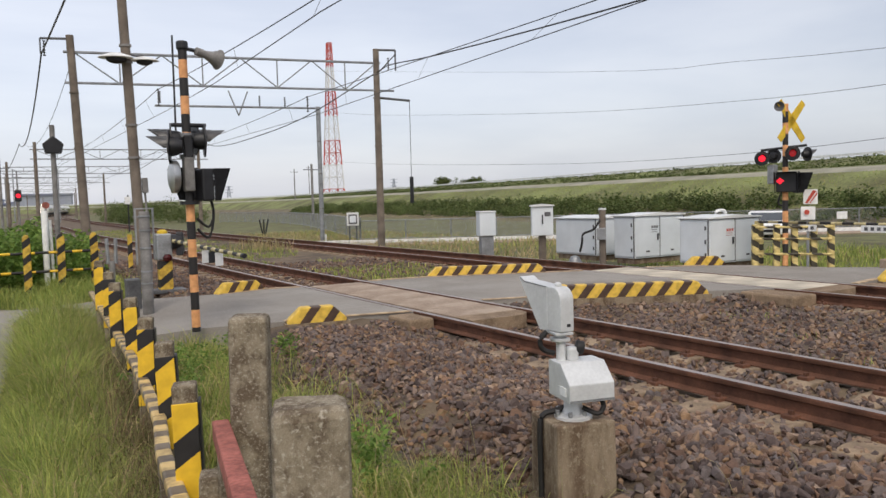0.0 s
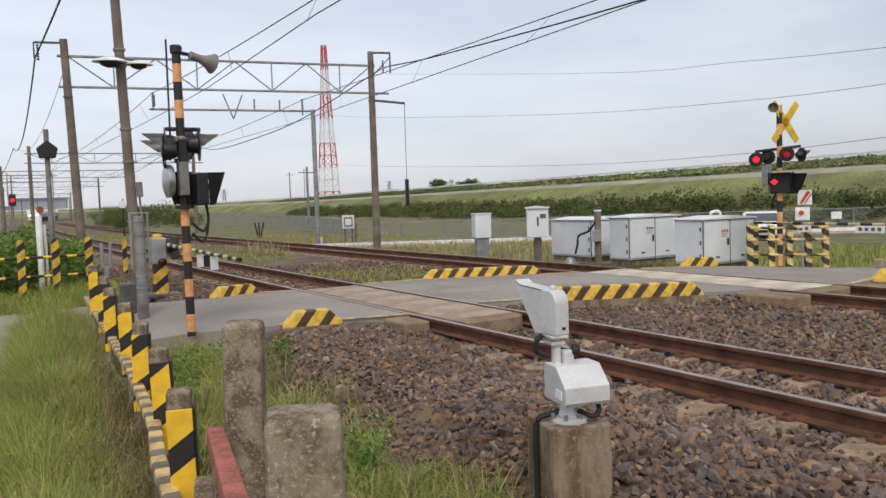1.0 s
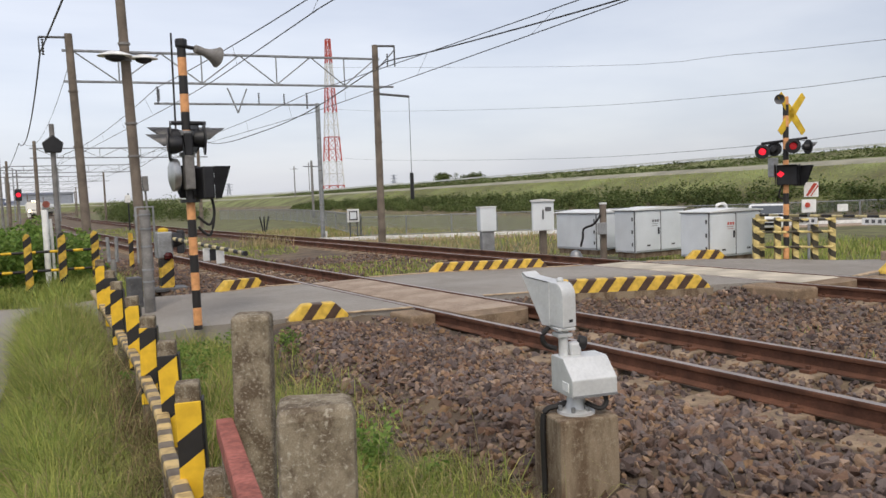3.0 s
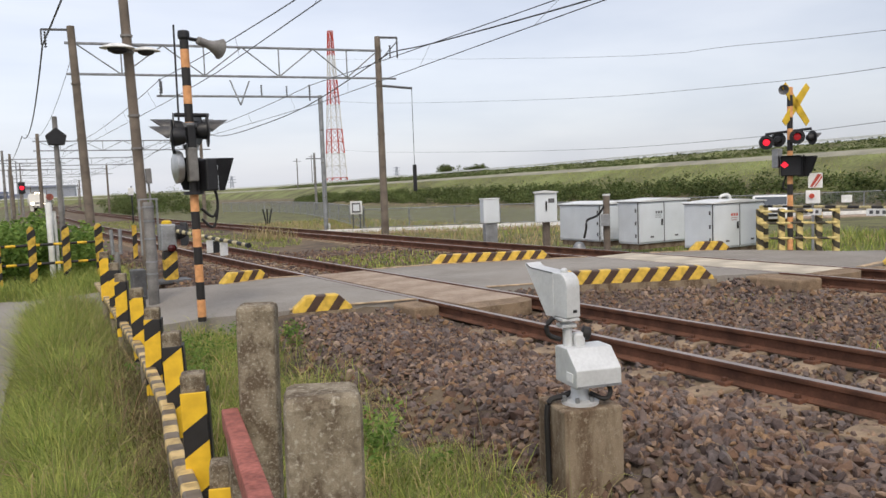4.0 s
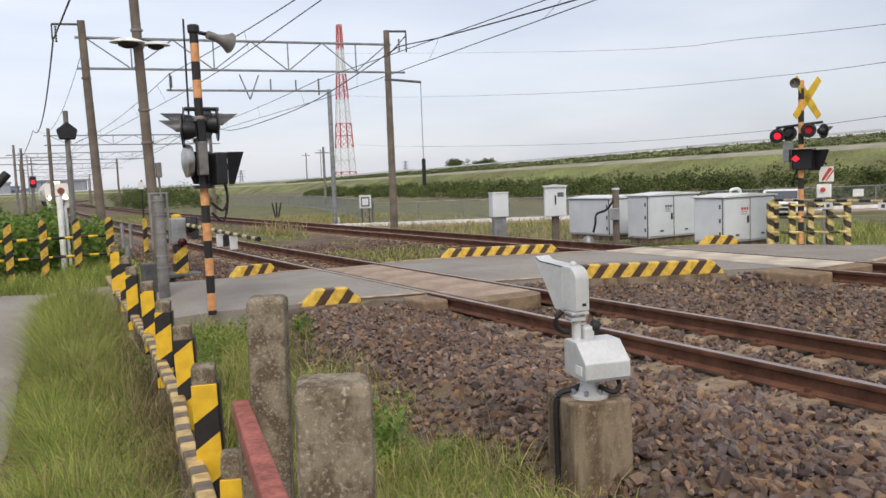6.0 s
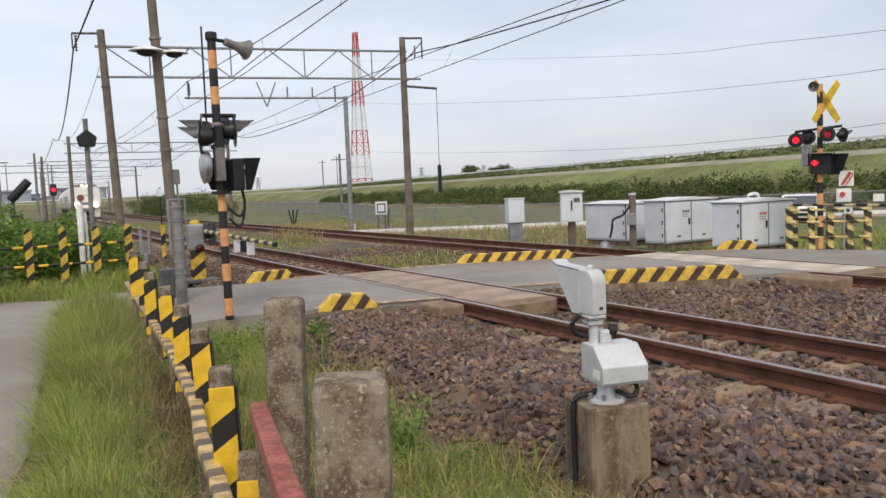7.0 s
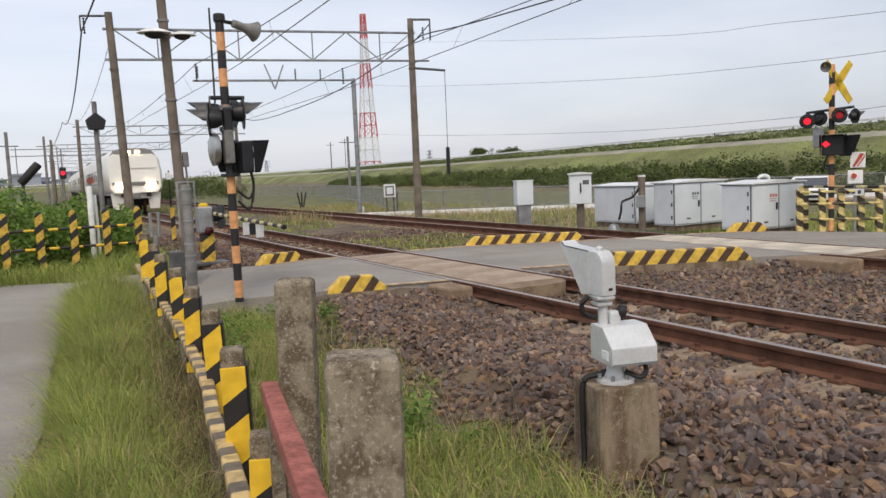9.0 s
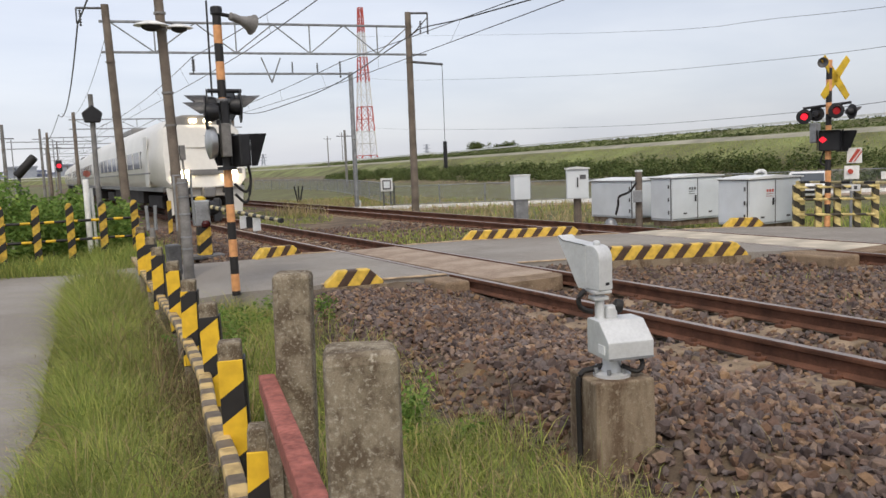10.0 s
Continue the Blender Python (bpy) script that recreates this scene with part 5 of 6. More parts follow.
def build_sensor():
    t = thing("obstacle_sensor", "silver obstacle sensor on a stained concrete block", "sensor", (2.66, 3.12, -0.42), -14)
    bm = bmesh.new()
    s = 0.165
    prof = [(s + 0.07, 0), (s + 0.06, 0.10), (s + 0.004, 0.20), (s, 0.64)]
    rings = [[bm.verts.new((sx * r, sy * r, z)) for sx, sy in ((-1, -1), (1, -1), (1, 1), (-1, 1))] for r, z in prof]
    for a, b in zip(rings, rings[1:]):
        for k in range(4):
            bm.faces.new((a[k], a[(k + 1) % 4], b[(k + 1) % 4], b[k]))
    bm.faces.new(rings[-1])
    bmesh.ops.bevel(bm, geom=[e for e in bm.edges], offset=0.012, segments=2, affect="EDGES", profile=0.5)
    part("concrete_block", bm, M["concrete"], t, "stained square concrete block")
    part("foot", lathe([(0.098, 0.64), (0.098, 0.655), (0.062, 0.667), (0.05, 0.70), (0.034, 0.80)], Matrix.Translation((-0.01, -0.03, 0)), seg=24), M["silver"], t, "flanged silver foot", True)
    for k in range(6):
        a = k * math.tau / 6
        part("foot_bolt", rod((-0.02 + 0.080 * math.cos(a), -0.03 + 0.080 * math.sin(a), 0.66), (-0.02 + 0.080 * math.cos(a), -0.03 + 0.080 * math.sin(a), 0.685), 0.011, seg=6), M["steel"], t)
    m = Matrix.Translation((0.036, 0.0, -0.02)) @ Matrix.Rotation(radians(90), 4, "Z")
    # the housing: a sloped front roof, long across
    c = part("housing", prism([(-0.16, 0.765), (-0.16, 0.86), (-0.055, 0.955), (0.075, 0.955), (0.09, 0.945), (0.09, 0.765)], 0.255, m, bevel=0.006), M["silver"], t, "sloped silver metal housing")
    part("housing_seam", box((0.036, -0.163, 0.755), (0.25, 0.006, 0.012)), M["steel"], c)
    part("name_plate", box((-0.093, -0.085, 0.795), (0.004, 0.07, 0.045)), M["white"], c)
    part("neck", rod((-0.045, 0.03, 0.92), (-0.045, 0.03, 1.085), 0.026, seg=14), M["silver"], t, "", True)
    part("bracket", box((0.012, 0.02, 0.965), (0.062, 0.06, 0.075), bevel=0.014), M["silver"], t)
    part("plug", rod((0.035, 0.02, 1.0), (0.075, 0.01, 0.99), 0.036, seg=14, bevel=0.006), M["rubber"], t, "black cable plug", True)
    part("clamp", box((-0.05, 0.03, 1.045), (0.085, 0.08, 0.022), bevel=0.006), M["silver"], t)
    part("swivel_plate", box((-0.05, 0.03, 1.08), (0.10, 0.12, 0.016), bevel=0.004), M["silver"], t)
    mh = Matrix.Translation((-0.05, 0.03, 1.09)) @ Matrix.Rotation(radians(14 + 90), 4, "Z") @ Matrix.Diagonal((0.9, 0.85, 0.95, 1))
    arc = [(-0.07 + 0.07 * (1 - math.cos(a)), 0.17 + 0.075 * math.sin(a)) for a in [radians(90 * k / 6) for k in range(7)]]
    h = part("sensor_head", prism([(-0.07, 0.0)] + arc + [(0.06, 0.245), (0.06, 0.0)], 0.105, mh, bevel=0.006), M["silver"], t, "rounded silver sensor head")
    for s_ in (-0.054, 0.054):
        part("side_shade", prism([(0.05, 0.0), (0.05, 0.247), (0.26, 0.262), (0.30, 0.285), (0.31, 0.275), (0.12, 0.0)], 0.004, mh @ Matrix.Translation((0, s_, 0))), M["silver"], h)
    part("top_shade", prism([(0.05, 0.245), (0.26, 0.262), (0.305, 0.285), (0.31, 0.28), (0.26, 0.256), (0.05, 0.24)], 0.112, mh), M["silver"], h)
    part("cap_knob", lathe([(0.022, 0), (0.022, 0.016), (0.012, 0.026), (0, 0.027)], mh @ Matrix.Translation((0.01, 0, 0.243)), seg=12), M["silver"], h, "", True)
    part("head_plate", box((0, 0, 0), (0.006, 0.03, 0.016)), M["black"], h).data.transform(mh @ Matrix.Translation((-0.068, -0.01, 0.035)))
    part("head_cable", tube(bend([(-0.11, 0.06, 1.085), (-0.145, 0.07, 1.04), (-0.13, 0.07, 0.99), (-0.07, 0.06, 0.965)]), 0.014, seg=8), M["rubber"], t, "black head cable", True)
    part("loop_cable", tube(bend([(0.10, -0.10, 0.765), (0.12, -0.12, 0.71), (0.08, -0.13, 0.675), (0.02, -0.08, 0.70)]), 0.013, seg=8), M["rubber"], t, "black cable loop", True)
    part("block_cable", tube(bend([(-0.03, -0.02, 0.70), (-0.10, 0.0, 0.675), (-0.16, 0.01, 0.66), (-0.182, 0.01, 0.60), (-0.182, 0.01, 0.40), (-0.185, 0.0, 0.2), (-0.21, -0.02, 0.05)]), 0.016, seg=8), M["rubber"], t, "black cable down the block", True)


build_utility_pole()
build_stub_post()
build_barrier_machine()
build_low_fence()
build_side_fence()
build_old_posts()
build_sensor()


# ---- beyond the tracks ----
def build_cabinet(x, y, wx, wy, h, name="relay_cabinet", doors=2, mark=False):
    t = thing(name, "large pale grey steel relay cabinet with a low pitched roof", "cabinet", (x, y, -0.12), group="relay cabinets")
    part("plinth", box((wx / 2, wy / 2, 0.06), (wx - 0.08, wy - 0.08, 0.12)), M["concrete"], t)
    part("body", box((wx / 2, wy / 2, 0.12 + h / 2), (wx, wy, h), bevel=0.01), M["cabinet"], t)
    part("roof", prism([(-0.05, 0), (-0.05, 0.025), (wx / 2, 0.075), (wx + 0.05, 0.025), (wx + 0.05, 0)], wy + 0.1, Matrix.Translation((wx / 2 - wx / 2, wy / 2, 0.12 + h)), bevel=0.006), M["cabroof"], t)
    for k in range(doors):
        w = wx / doors
        d = part("door", box((w * (k + 0.5), -0.012, 0.12 + h / 2), (w - 0.03, 0.02, h - 0.08), bevel=0.006), M["cabinet"], t)
        part("door_gap", box((w * (k + 1) - 0.004, -0.014, 0.12 + h / 2), (0.022, 0.012, h - 0.06)), M["darksteel"], t)
        part("handle", box((w * (k + 0.5) + (w / 2 - 0.08), -0.035, 0.12 + h * 0.5), (0.03, 0.03, 0.14), bevel=0.006), M["black"], d)
        part("vent_plate", box((w * (k + 0.5), -0.025, 0.12 + h * 0.16), (0.10, 0.008, 0.035)), M["darksteel"], d)
    # dark band that paints the shadow line under the roof edge
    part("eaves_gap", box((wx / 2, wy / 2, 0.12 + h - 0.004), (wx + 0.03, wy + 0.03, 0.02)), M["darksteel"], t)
    part("corner_gap", box((-0.006, 0.012, 0.12 + h / 2), (0.018, 0.018, h - 0.04)), M["darksteel"], t)
    d = part("door", box((-0.012, wy / 2, 0.12 + h / 2), (0.02, wy - 0.06, h - 0.08), bevel=0.006), M["cabinet"], t)
    for z in (0.2, 0.5, 0.8):
        part("hinge", box((-0.028, 0.06, 0.12 + h * z), (0.02, 0.03, 0.08)), M["darksteel"], d)
    if mark:
        for k in range(3):
            part("lettering_bar", box((wx * 0.34 + 0.075 * k, -0.026, 0.12 + h * 0.74), (0.045, 0.004, 0.055)), M[mark], t, "short painted bar")
        for k in range(2):
            part("lettering_bar", box((wx * 0.38, -0.026, 0.12 + h * (0.67 - 0.05 * k)), (0.18, 0.004, 0.010)), M["red" if mark == "towerred" else mark], t, "thin painted bar")
    return t


def build_trackside():
    build_cabinet(12.40, 13.6, 1.30, 1.45, 0.86, doors=1)
    build_cabinet(12.30, 12.28, 1.52, 0.62, 0.92, doors=2, mark="darksteel")
    c = build_cabinet(12.22, 10.22, 1.50, 0.72, 0.88, doors=2, mark="towerred")
    part("roof_hood", tube(bend([(0.80, 0.5, 1.02), (0.82, 0.5, 1.12), (0.95, 0.5, 1.15), (1.08, 0.5, 1.13), (1.12, 0.5, 1.02)]), 0.03, seg=8), M["white"], c, "white bent pipe hood", True)
    t = thing("control_box", "pale grey box on a square grey stand", "cabinet", (11.5, 16.8, -0.2), -20)
    part("stand", box((0, 0, 0.32), (0.32, 0.3, 0.64)), M["steel"], t)
    part("body", box((0, 0, 0.94), (0.43, 0.40, 0.62), bevel=0.02), M["cabinet"], t)
    part("lid", box((0, 0, 1.26), (0.46, 0.43, 0.03), bevel=0.008), M["cabroof"], t)
    t = thing("control_box", "pale grey box with a handle on a round post", "cabinet", (11.45, 14.4, -0.2), -35)
    part("post", rod((0, 0, 0), (0, 0, 0.75), 0.09, seg=12), M["pole"], t)
    part("body", box((0, 0, 1.04), (0.50, 0.34, 0.68), bevel=0.02), M["cabinet"], t)
    part("lid", prism([(-0.28, 0), (0.28, 0), (0.28, 0.03), (0, 0.06), (-0.28, 0.03)], 0.42, Matrix.Translation((0, 0, 1.38))), M["cabroof"], t)
    part("handle", box((0.0, -0.19, 1.08), (0.03, 0.03, 0.22)), M["black"], t)
    part("label_bar", box((0.12, -0.175, 1.2), (0.14, 0.006, 0.10)), M["darksteel"], t)
    # post with a switch box and drooping cable
    t = thing("cable_post", "dark wooden post with a grey switch box and cable", "post", (11.95, 12.9, -0.2), -45)
    part("shaft", rod((0, 0, 0), (0, 0, 1.30), 0.075, seg=12), M["pole"], t, "", True)
    part("cap", rod((0, 0, 1.28), (0, 0, 1.32), 0.085, seg=12), M["cabroof"], t)
    part("switch_box", box((-0.02, -0.1, 0.75), (0.20, 0.10, 0.26), bevel=0.01), M["steel"], t)
    part("cable", tube(bend([(-0.05, -0.05, 1.05), (-0.2, -0.05, 0.85), (-0.42, -0.02, 0.75), (-0.45, 0, 0.55), (-0.5, 0, 0.35)]), 0.025, seg=8), M["rubber"], t, "", True)
    t = thing("cable_drum", "dark cast fitting lying by the cabinets", "fitting", (11.75, 13.6, -0.2))
    part("body", lathe([(0.12, 0), (0.16, 0.1), (0.10, 0.22), (0, 0.26)], seg=14), M["steel"], t, "", True)
    # small box far along the fence
    t = thing("trackside_box", "small white box with a dark door on a stand", "cabinet", (13.9, 30.3, -0.35), -25)
    for s in (-0.15, 0.15):
        part("leg", rod((s, 0, 0), (s, 0, 0.8), 0.03, seg=8), M["darksteel"], t)
    part("body", box((0, 0, 1.05), (0.50, 0.3, 0.55), bevel=0.01), M["cabroof"], t)
    part("door", box((0, -0.16, 1.05), (0.36, 0.02, 0.40)), M["darksteel"], t)
    part("pane", box((0, -0.175, 1.05), (0.26, 0.02, 0.28)), M["cabinet"], t)
    # guard frame round the far signal
    t = thing("signal_guard", "yellow and black striped guard frame round the signal", "guard frame", (0, 0, -0.08))
    run = [Vector((12.64, 9.50, 0)), Vector((12.84, 9.18, 0)), Vector((13.05, 8.955, 0)), Vector((13.23, 8.69, 0)), Vector((13.40, 8.46, 0))]
    for p in run:
        part("post", box((p.x, p.y, 0.42), (0.11, 0.11, 0.86), rot=Matrix.Rotation(radians(-40), 4, "Z"), bevel=0.012), STRIPE["guard"], t)
    for z in (0.30, 0.58, 0.80):
        part("pipe_rail", tube([tuple(p + Vector((-0.06, -0.06, z))) for p in run], 0.024, seg=8), STRIPE["guard"], t)
    t = thing("barrier_boom", "pale yellow and black barrier boom lowered over the road", "barrier", (13.1, 9.75, -0.1))
    part("pivot_post", box((0, 0.0, 0.46), (0.13, 0.13, 0.92), bevel=0.02), STRIPE["guard"], t)
    b = part("boom", rod((0, -0.1, 0.90), (0.1, -5.3, 0.86), 0.024, 0.02, seg=12), STRIPE["boom"], t, "", True)
    for y in (-0.95, -2.28):
        sg = part("hanging_sign", box((0.0, y, 0.80), (0.015, 0.5, 0.12)), M["white"], b, "white hanging sign with dark bars")
        for k in range(4):
            part("lettering_bar", box((-0.010, y - 0.17 + 0.11 * k, 0.80), (0.004, 0.06, 0.06)), M["darksteel"], sg)
    # low things by the road on the far side
    t = thing("stub_block", "small pale concrete block on the verge", "block", (13.9, 7.75, -0.25))
    part("block", box((0, 0, 0.18), (0.14, 0.14, 0.40), bevel=0.02), M["panel"], t)
    t = thing("rusty_pillar", "dull reddish steel pillar beside the road", "pillar", (12.75, 6.15, -0.1))
    part("body", box((0, 0, 0.3), (0.22, 0.22, 0.62), bevel=0.02), M["rail"], t)


A_, R_ = Vector((0.518, 0.855, 0)), Vector((0.855, -0.518, 0))


def build_far_fence():
    # pale path and mesh fence in front of the levee
    p = [A_ * 31.0 + R_ * -8, A_ * 31.0 + R_ * 60, A_ * 32.4 + R_ * 60, A_ * 32.4 + R_ * -8]
    tagged(slab("far_path", [(q.x, q.y, -0.315) for q in p], M["panel"], 0.1), "pale concrete path along the fence", "path", kind="structure")
    p = [A_ * 32.5 + R_ * -7, A_ * 32.5 + R_ * 60]
    bm = box(((p[0] + p[1]) / 2) + Vector((0, 0, -0.25)), (67, 0.14, 0.16), rot=Matrix.Rotation(math.atan2(R_.y, R_.x), 4, "Z"))
    tagged(put("far_kerb", bm, M["white"]), "low white kerb along the far path", "kerb", kind="structure")
    for s0, s1, d0, d1, top in ((-3.6, 40, 34.0, 34.0, 0.62), (-24.0, -3.6, 84.0, 34.0, 0.75)):
        n = int(abs(s1 - s0) / 1.9 * (1 if d0 == d1 else 1.6))
        t = thing("mesh_fence", "grey wire mesh fence on thin steel posts", "fence", (0, 0, 0))
        pts = [A_ * (d0 + (d1 - d0) * k / n) + R_ * (s0 + (s1 - s0) * k / n) for k in range(n + 1)]
        if d0 != d1:
            pts = [q + A_ * (10 * math.sin(math.pi * k / n)) for k, q in enumerate(pts)]
        for q in pts:
            part("post", rod((q.x, q.y, -0.4), (q.x, q.y, top), 0.03, seg=6), M["steel"], t)
        bm = bmesh.new()
        for a, b in zip(pts, pts[1:]):
            for z in (top - 0.03, -0.2):
                rod((a.x, a.y, z), (b.x, b.y, z), 0.018, bm=bm, seg=4)
            m = 22
            for k in range(m):
                c0, c1 = a.lerp(b, k / m), a.lerp(b, (k + 3) / m)
                rod((c0.x, c0.y, -0.2), (c1.x, c1.y, top - 0.03), 0.0045, bm=bm, seg=3)
                rod((c1.x, c1.y, -0.2), (c0.x, c0.y, top - 0.03), 0.0045, bm=bm, seg=3)
        tagged(part("wire_mesh", bm, M["steel"], t), kind="stuff")
    q = A_ * 33.9 + R_ * 17.4
    t = thing("fence_plate", "small white plate fixed to the mesh fence", "sign", (q.x, q.y, 0.30), -31)
    part("plate", box((0, 0, 0), (0.46, 0.02, 0.32)), M["white"], t)


def build_car():
    q = A_ * 30.0 + R_ * 12.5
    t = thing("car", "small low white car waiting beyond the crossing", "car", (q.x, q.y, -0.36), 215)
    bm = prism([(-1.5, 0.18), (-1.5, 0.6), (-1.35, 0.95), (-1.1, 1.0), (0.2, 1.0), (0.4, 0.97), (0.85, 0.66), (1.45, 0.56), (1.5, 0.48), (1.5, 0.18)], 1.32, bevel=0.05)
    b = part("body", bm, M["white"], t, "white painted car body", True)
    part("windscreen", prism([(0.44, 0.95), (0.83, 0.68), (0.85, 0.69), (0.46, 0.965)], 1.1), M["glassblue"], t)
    for s in (-0.72, 0.72):
        part("side_window", box((-0.4, s * 0.925, 0.80), (1.3, 0.02, 0.22), bevel=0.01), M["glassblue"], t)
    for s in (-0.5, 0.5):
        part("headlight", box((1.5, s, 0.45), (0.04, 0.24, 0.10), bevel=0.02), M["cabroof"], t)
        for x in (-0.95, 0.95):
            w = part("wheel", rod((x, s * 1.2 - 0.07, 0.24), (x, s * 1.2 + 0.07, 0.24), 0.24, seg=18, bevel=0.03), M["rubber"], t)
    part("grille", box((1.51, 0, 0.32), (0.03, 0.7, 0.10)), M["black"], t)


build_trackside()
build_far_fence()
build_car()


# ---- ballast stones, grass and bushes ----
def stone_shapes(n, rnd):
    """Crushed stones: hulls of a dozen points on a lopsided lump."""
    out = []
    for k in range(n):
        bm = bmesh.new()
        sq = Vector((rnd.uniform(0.95, 1.35), rnd.uniform(0.70, 1.0), rnd.uniform(0.48, 0.80)))
        for c in range(13):
            d = Vector((rnd.gauss(0, 1), rnd.gauss(0, 1), rnd.gauss(0, 1))).normalized()
            d = Vector([math.copysign(abs(q) ** 0.7, q) for q in d]) * rnd.uniform(0.62, 0.85)
            bm.verts.new((d.x * sq.x, d.y * sq.y, d.z * sq.z))
        hull = bmesh.ops.convex_hull(bm, input=bm.verts[:])
        bmesh.ops.delete(bm, geom=list({g for g in hull["geom_interior"] if isinstance(g, bmesh.types.BMVert)}), context="VERTS")
        bmesh.ops.triangulate(bm, faces=bm.faces[:])
        me = bpy.data.meshes.new("stone")
        bm.to_mesh(me)
        bm.free()
        out.append(me)
    return out


def heap(spots, shapes, name, material, parent):
    """All stones at spots (x, y, z, size) as one mesh."""
    rng = np.random.default_rng(4)
    base = [(np.array([v.co[:] for v in m.vertices]), np.array([p.vertices[:] for p in m.polygons])) for m in shapes]
    V, F, off = [], [], 0
    for i, (x, y, z, s) in enumerate(spots):
        v, f = base[i % len(base)]
        q = rng.normal(size=4)
        q /= np.linalg.norm(q)
        w, a, b, c = q
        R = np.array([[1 - 2 * (b * b + c * c), 2 * (a * b - w * c), 2 * (a * c + w * b)], [2 * (a * b + w * c), 1 - 2 * (a * a + c * c), 2 * (b * c - w * a)], [2 * (a * c - w * b), 2 * (b * c + w * a), 1 - 2 * (a * a + b * b)]])
        V.append(v @ R.T * s + (x, y, z))
        F.append(f + off)
        off += len(v)
    V, F = np.concatenate(V), np.concatenate(F)
    me = bpy.data.meshes.new(name)
    me.vertices.add(len(V))
    me.vertices.foreach_set("co", V.ravel())
    me.loops.add(F.size)
    me.loops.foreach_set("vertex_index", F.ravel())
    me.polygons.add(len(F))
    me.polygons.foreach_set("loop_start", np.arange(0, F.size, 3))
    me.polygons.foreach_set("loop_total", np.full(len(F), 3))
    me.materials.append(material)
    me.shade_flat()
    me.update(calc_edges=True)
    ob = new(name, me)
    ob.parent = parent
    return tagged(ob, "loose crushed ballast stones", kind="stuff")


def on_road(x, y):
    return (x < 4.75 and 8.35 < y < 12.5 and x > 2.6) or (4.6 < x < 6.0 and 7.35 < y < 12.4) or (5.8 < x < 9.8 and 12.35 - 0.45 * max(0, x - 7.1) > y > 8.72 - 0.50 * max(0, x - 6.9)) or (9.6 < x < 11.1 and 6.25 < y < 11.0) or (x > 10.9 and 6.4 < y < 10.9)


def near_rail(x):
    return min(abs(x - r) for r in (T1 - 0.567, T1 + 0.567, T2 - 0.567, T2 + 0.567)) < 0.075


def build_stones():
    rnd = random.Random(12)
    bed = bpy.data.objects["ballast_bed"]
    shapes = stone_shapes(14, rnd)
    small = stone_shapes(10, rnd)
    for m in shapes:
        m.materials.append(M["stone"])
    near, rest = [], []
    def scatter(x0, x1, y0, y1, per, s0, s1, layers=1, keep=None):
        for _ in range(int((x1 - x0) * (y1 - y0) * per * layers)):
            x, y = rnd.uniform(x0, x1), rnd.uniform(y0, y1)
            if on_road(x, y) or near_rail(x) or keep and not keep(x, y):
                continue
            bx, by = x - 2.66, y - 3.12          # clear of the sensor's block
            if abs(bx * 0.970 - by * 0.242) < 0.17 and abs(bx * 0.242 + by * 0.970) < 0.17:
                continue
            s = rnd.uniform(s0, s1) * 1.22 * (1.5 if rnd.random() < 0.1 else 0.75 if rnd.random() < 0.3 else 1)
            z = bed_h(x, y) + rnd.uniform(-0.014, 0.028)
            if 4.18 < x < 4.66 and noise.noise((x * 1.8, y * 1.1, 6)) > -0.05 and rnd.random() < 0.6:
                continue
            if T1 - 1.0 < x < T1 + 1.0 or T2 - 1.0 < x < T2 + 1.0:
                z += 0.008
            toe = 2.36 + 0.15 * noise.noise((y * 1.1, 2.0, 0)) + (0.25 if y > 7 else 0)
            if x < toe and rnd.random() > 0.12:
                continue
            (near if 2.75 < x < 3.75 and 1.9 < y < 3.3 and len(near) < 290 else rest).append((x, y, z, s))
    scatter(2.3, 4.65, 0.4, 4.5, 640, 0.022, 0.040, 1.25)
    scatter(2.3, 4.65, 4.5, 8.4, 700, 0.020, 0.035, 1.1)
    scatter(2.3, 4.65, -5.0, 0.4, 260, 0.024, 0.04)
    scatter(4.8, 5.78, -5.0, 7.5, 330, 0.02, 0.034)
    scatter(5.9, 9.75, -3.0, 1.0, 130, 0.026, 0.042)
    scatter(5.9, 9.75, 1.0, 8.8, 330, 0.022, 0.038)
    scatter(9.8, 12.6, 2.0, 6.4, 150, 0.024, 0.04)
    scatter(2.4, 4.65, 12.4, 24.0, 170, 0.026, 0.042)
    scatter(4.8, 5.8, 12.4, 24.0, 150, 0.026, 0.042)
    scatter(5.9, 9.75, 12.0, 20.0, 110, 0.028, 0.045)
    for k, (x, y, z, s) in enumerate(near):
        o = new("stone", shapes[k % len(shapes)])
        o.parent = bed
        o.matrix_basis = Matrix.LocRotScale((x, y, z + 0.006), Euler((rnd.uniform(0, 6), rnd.uniform(0, 6), rnd.uniform(0, 6))), (s, s, s))
    heap(rest, small, "loose_stones", M["stones"], bed)


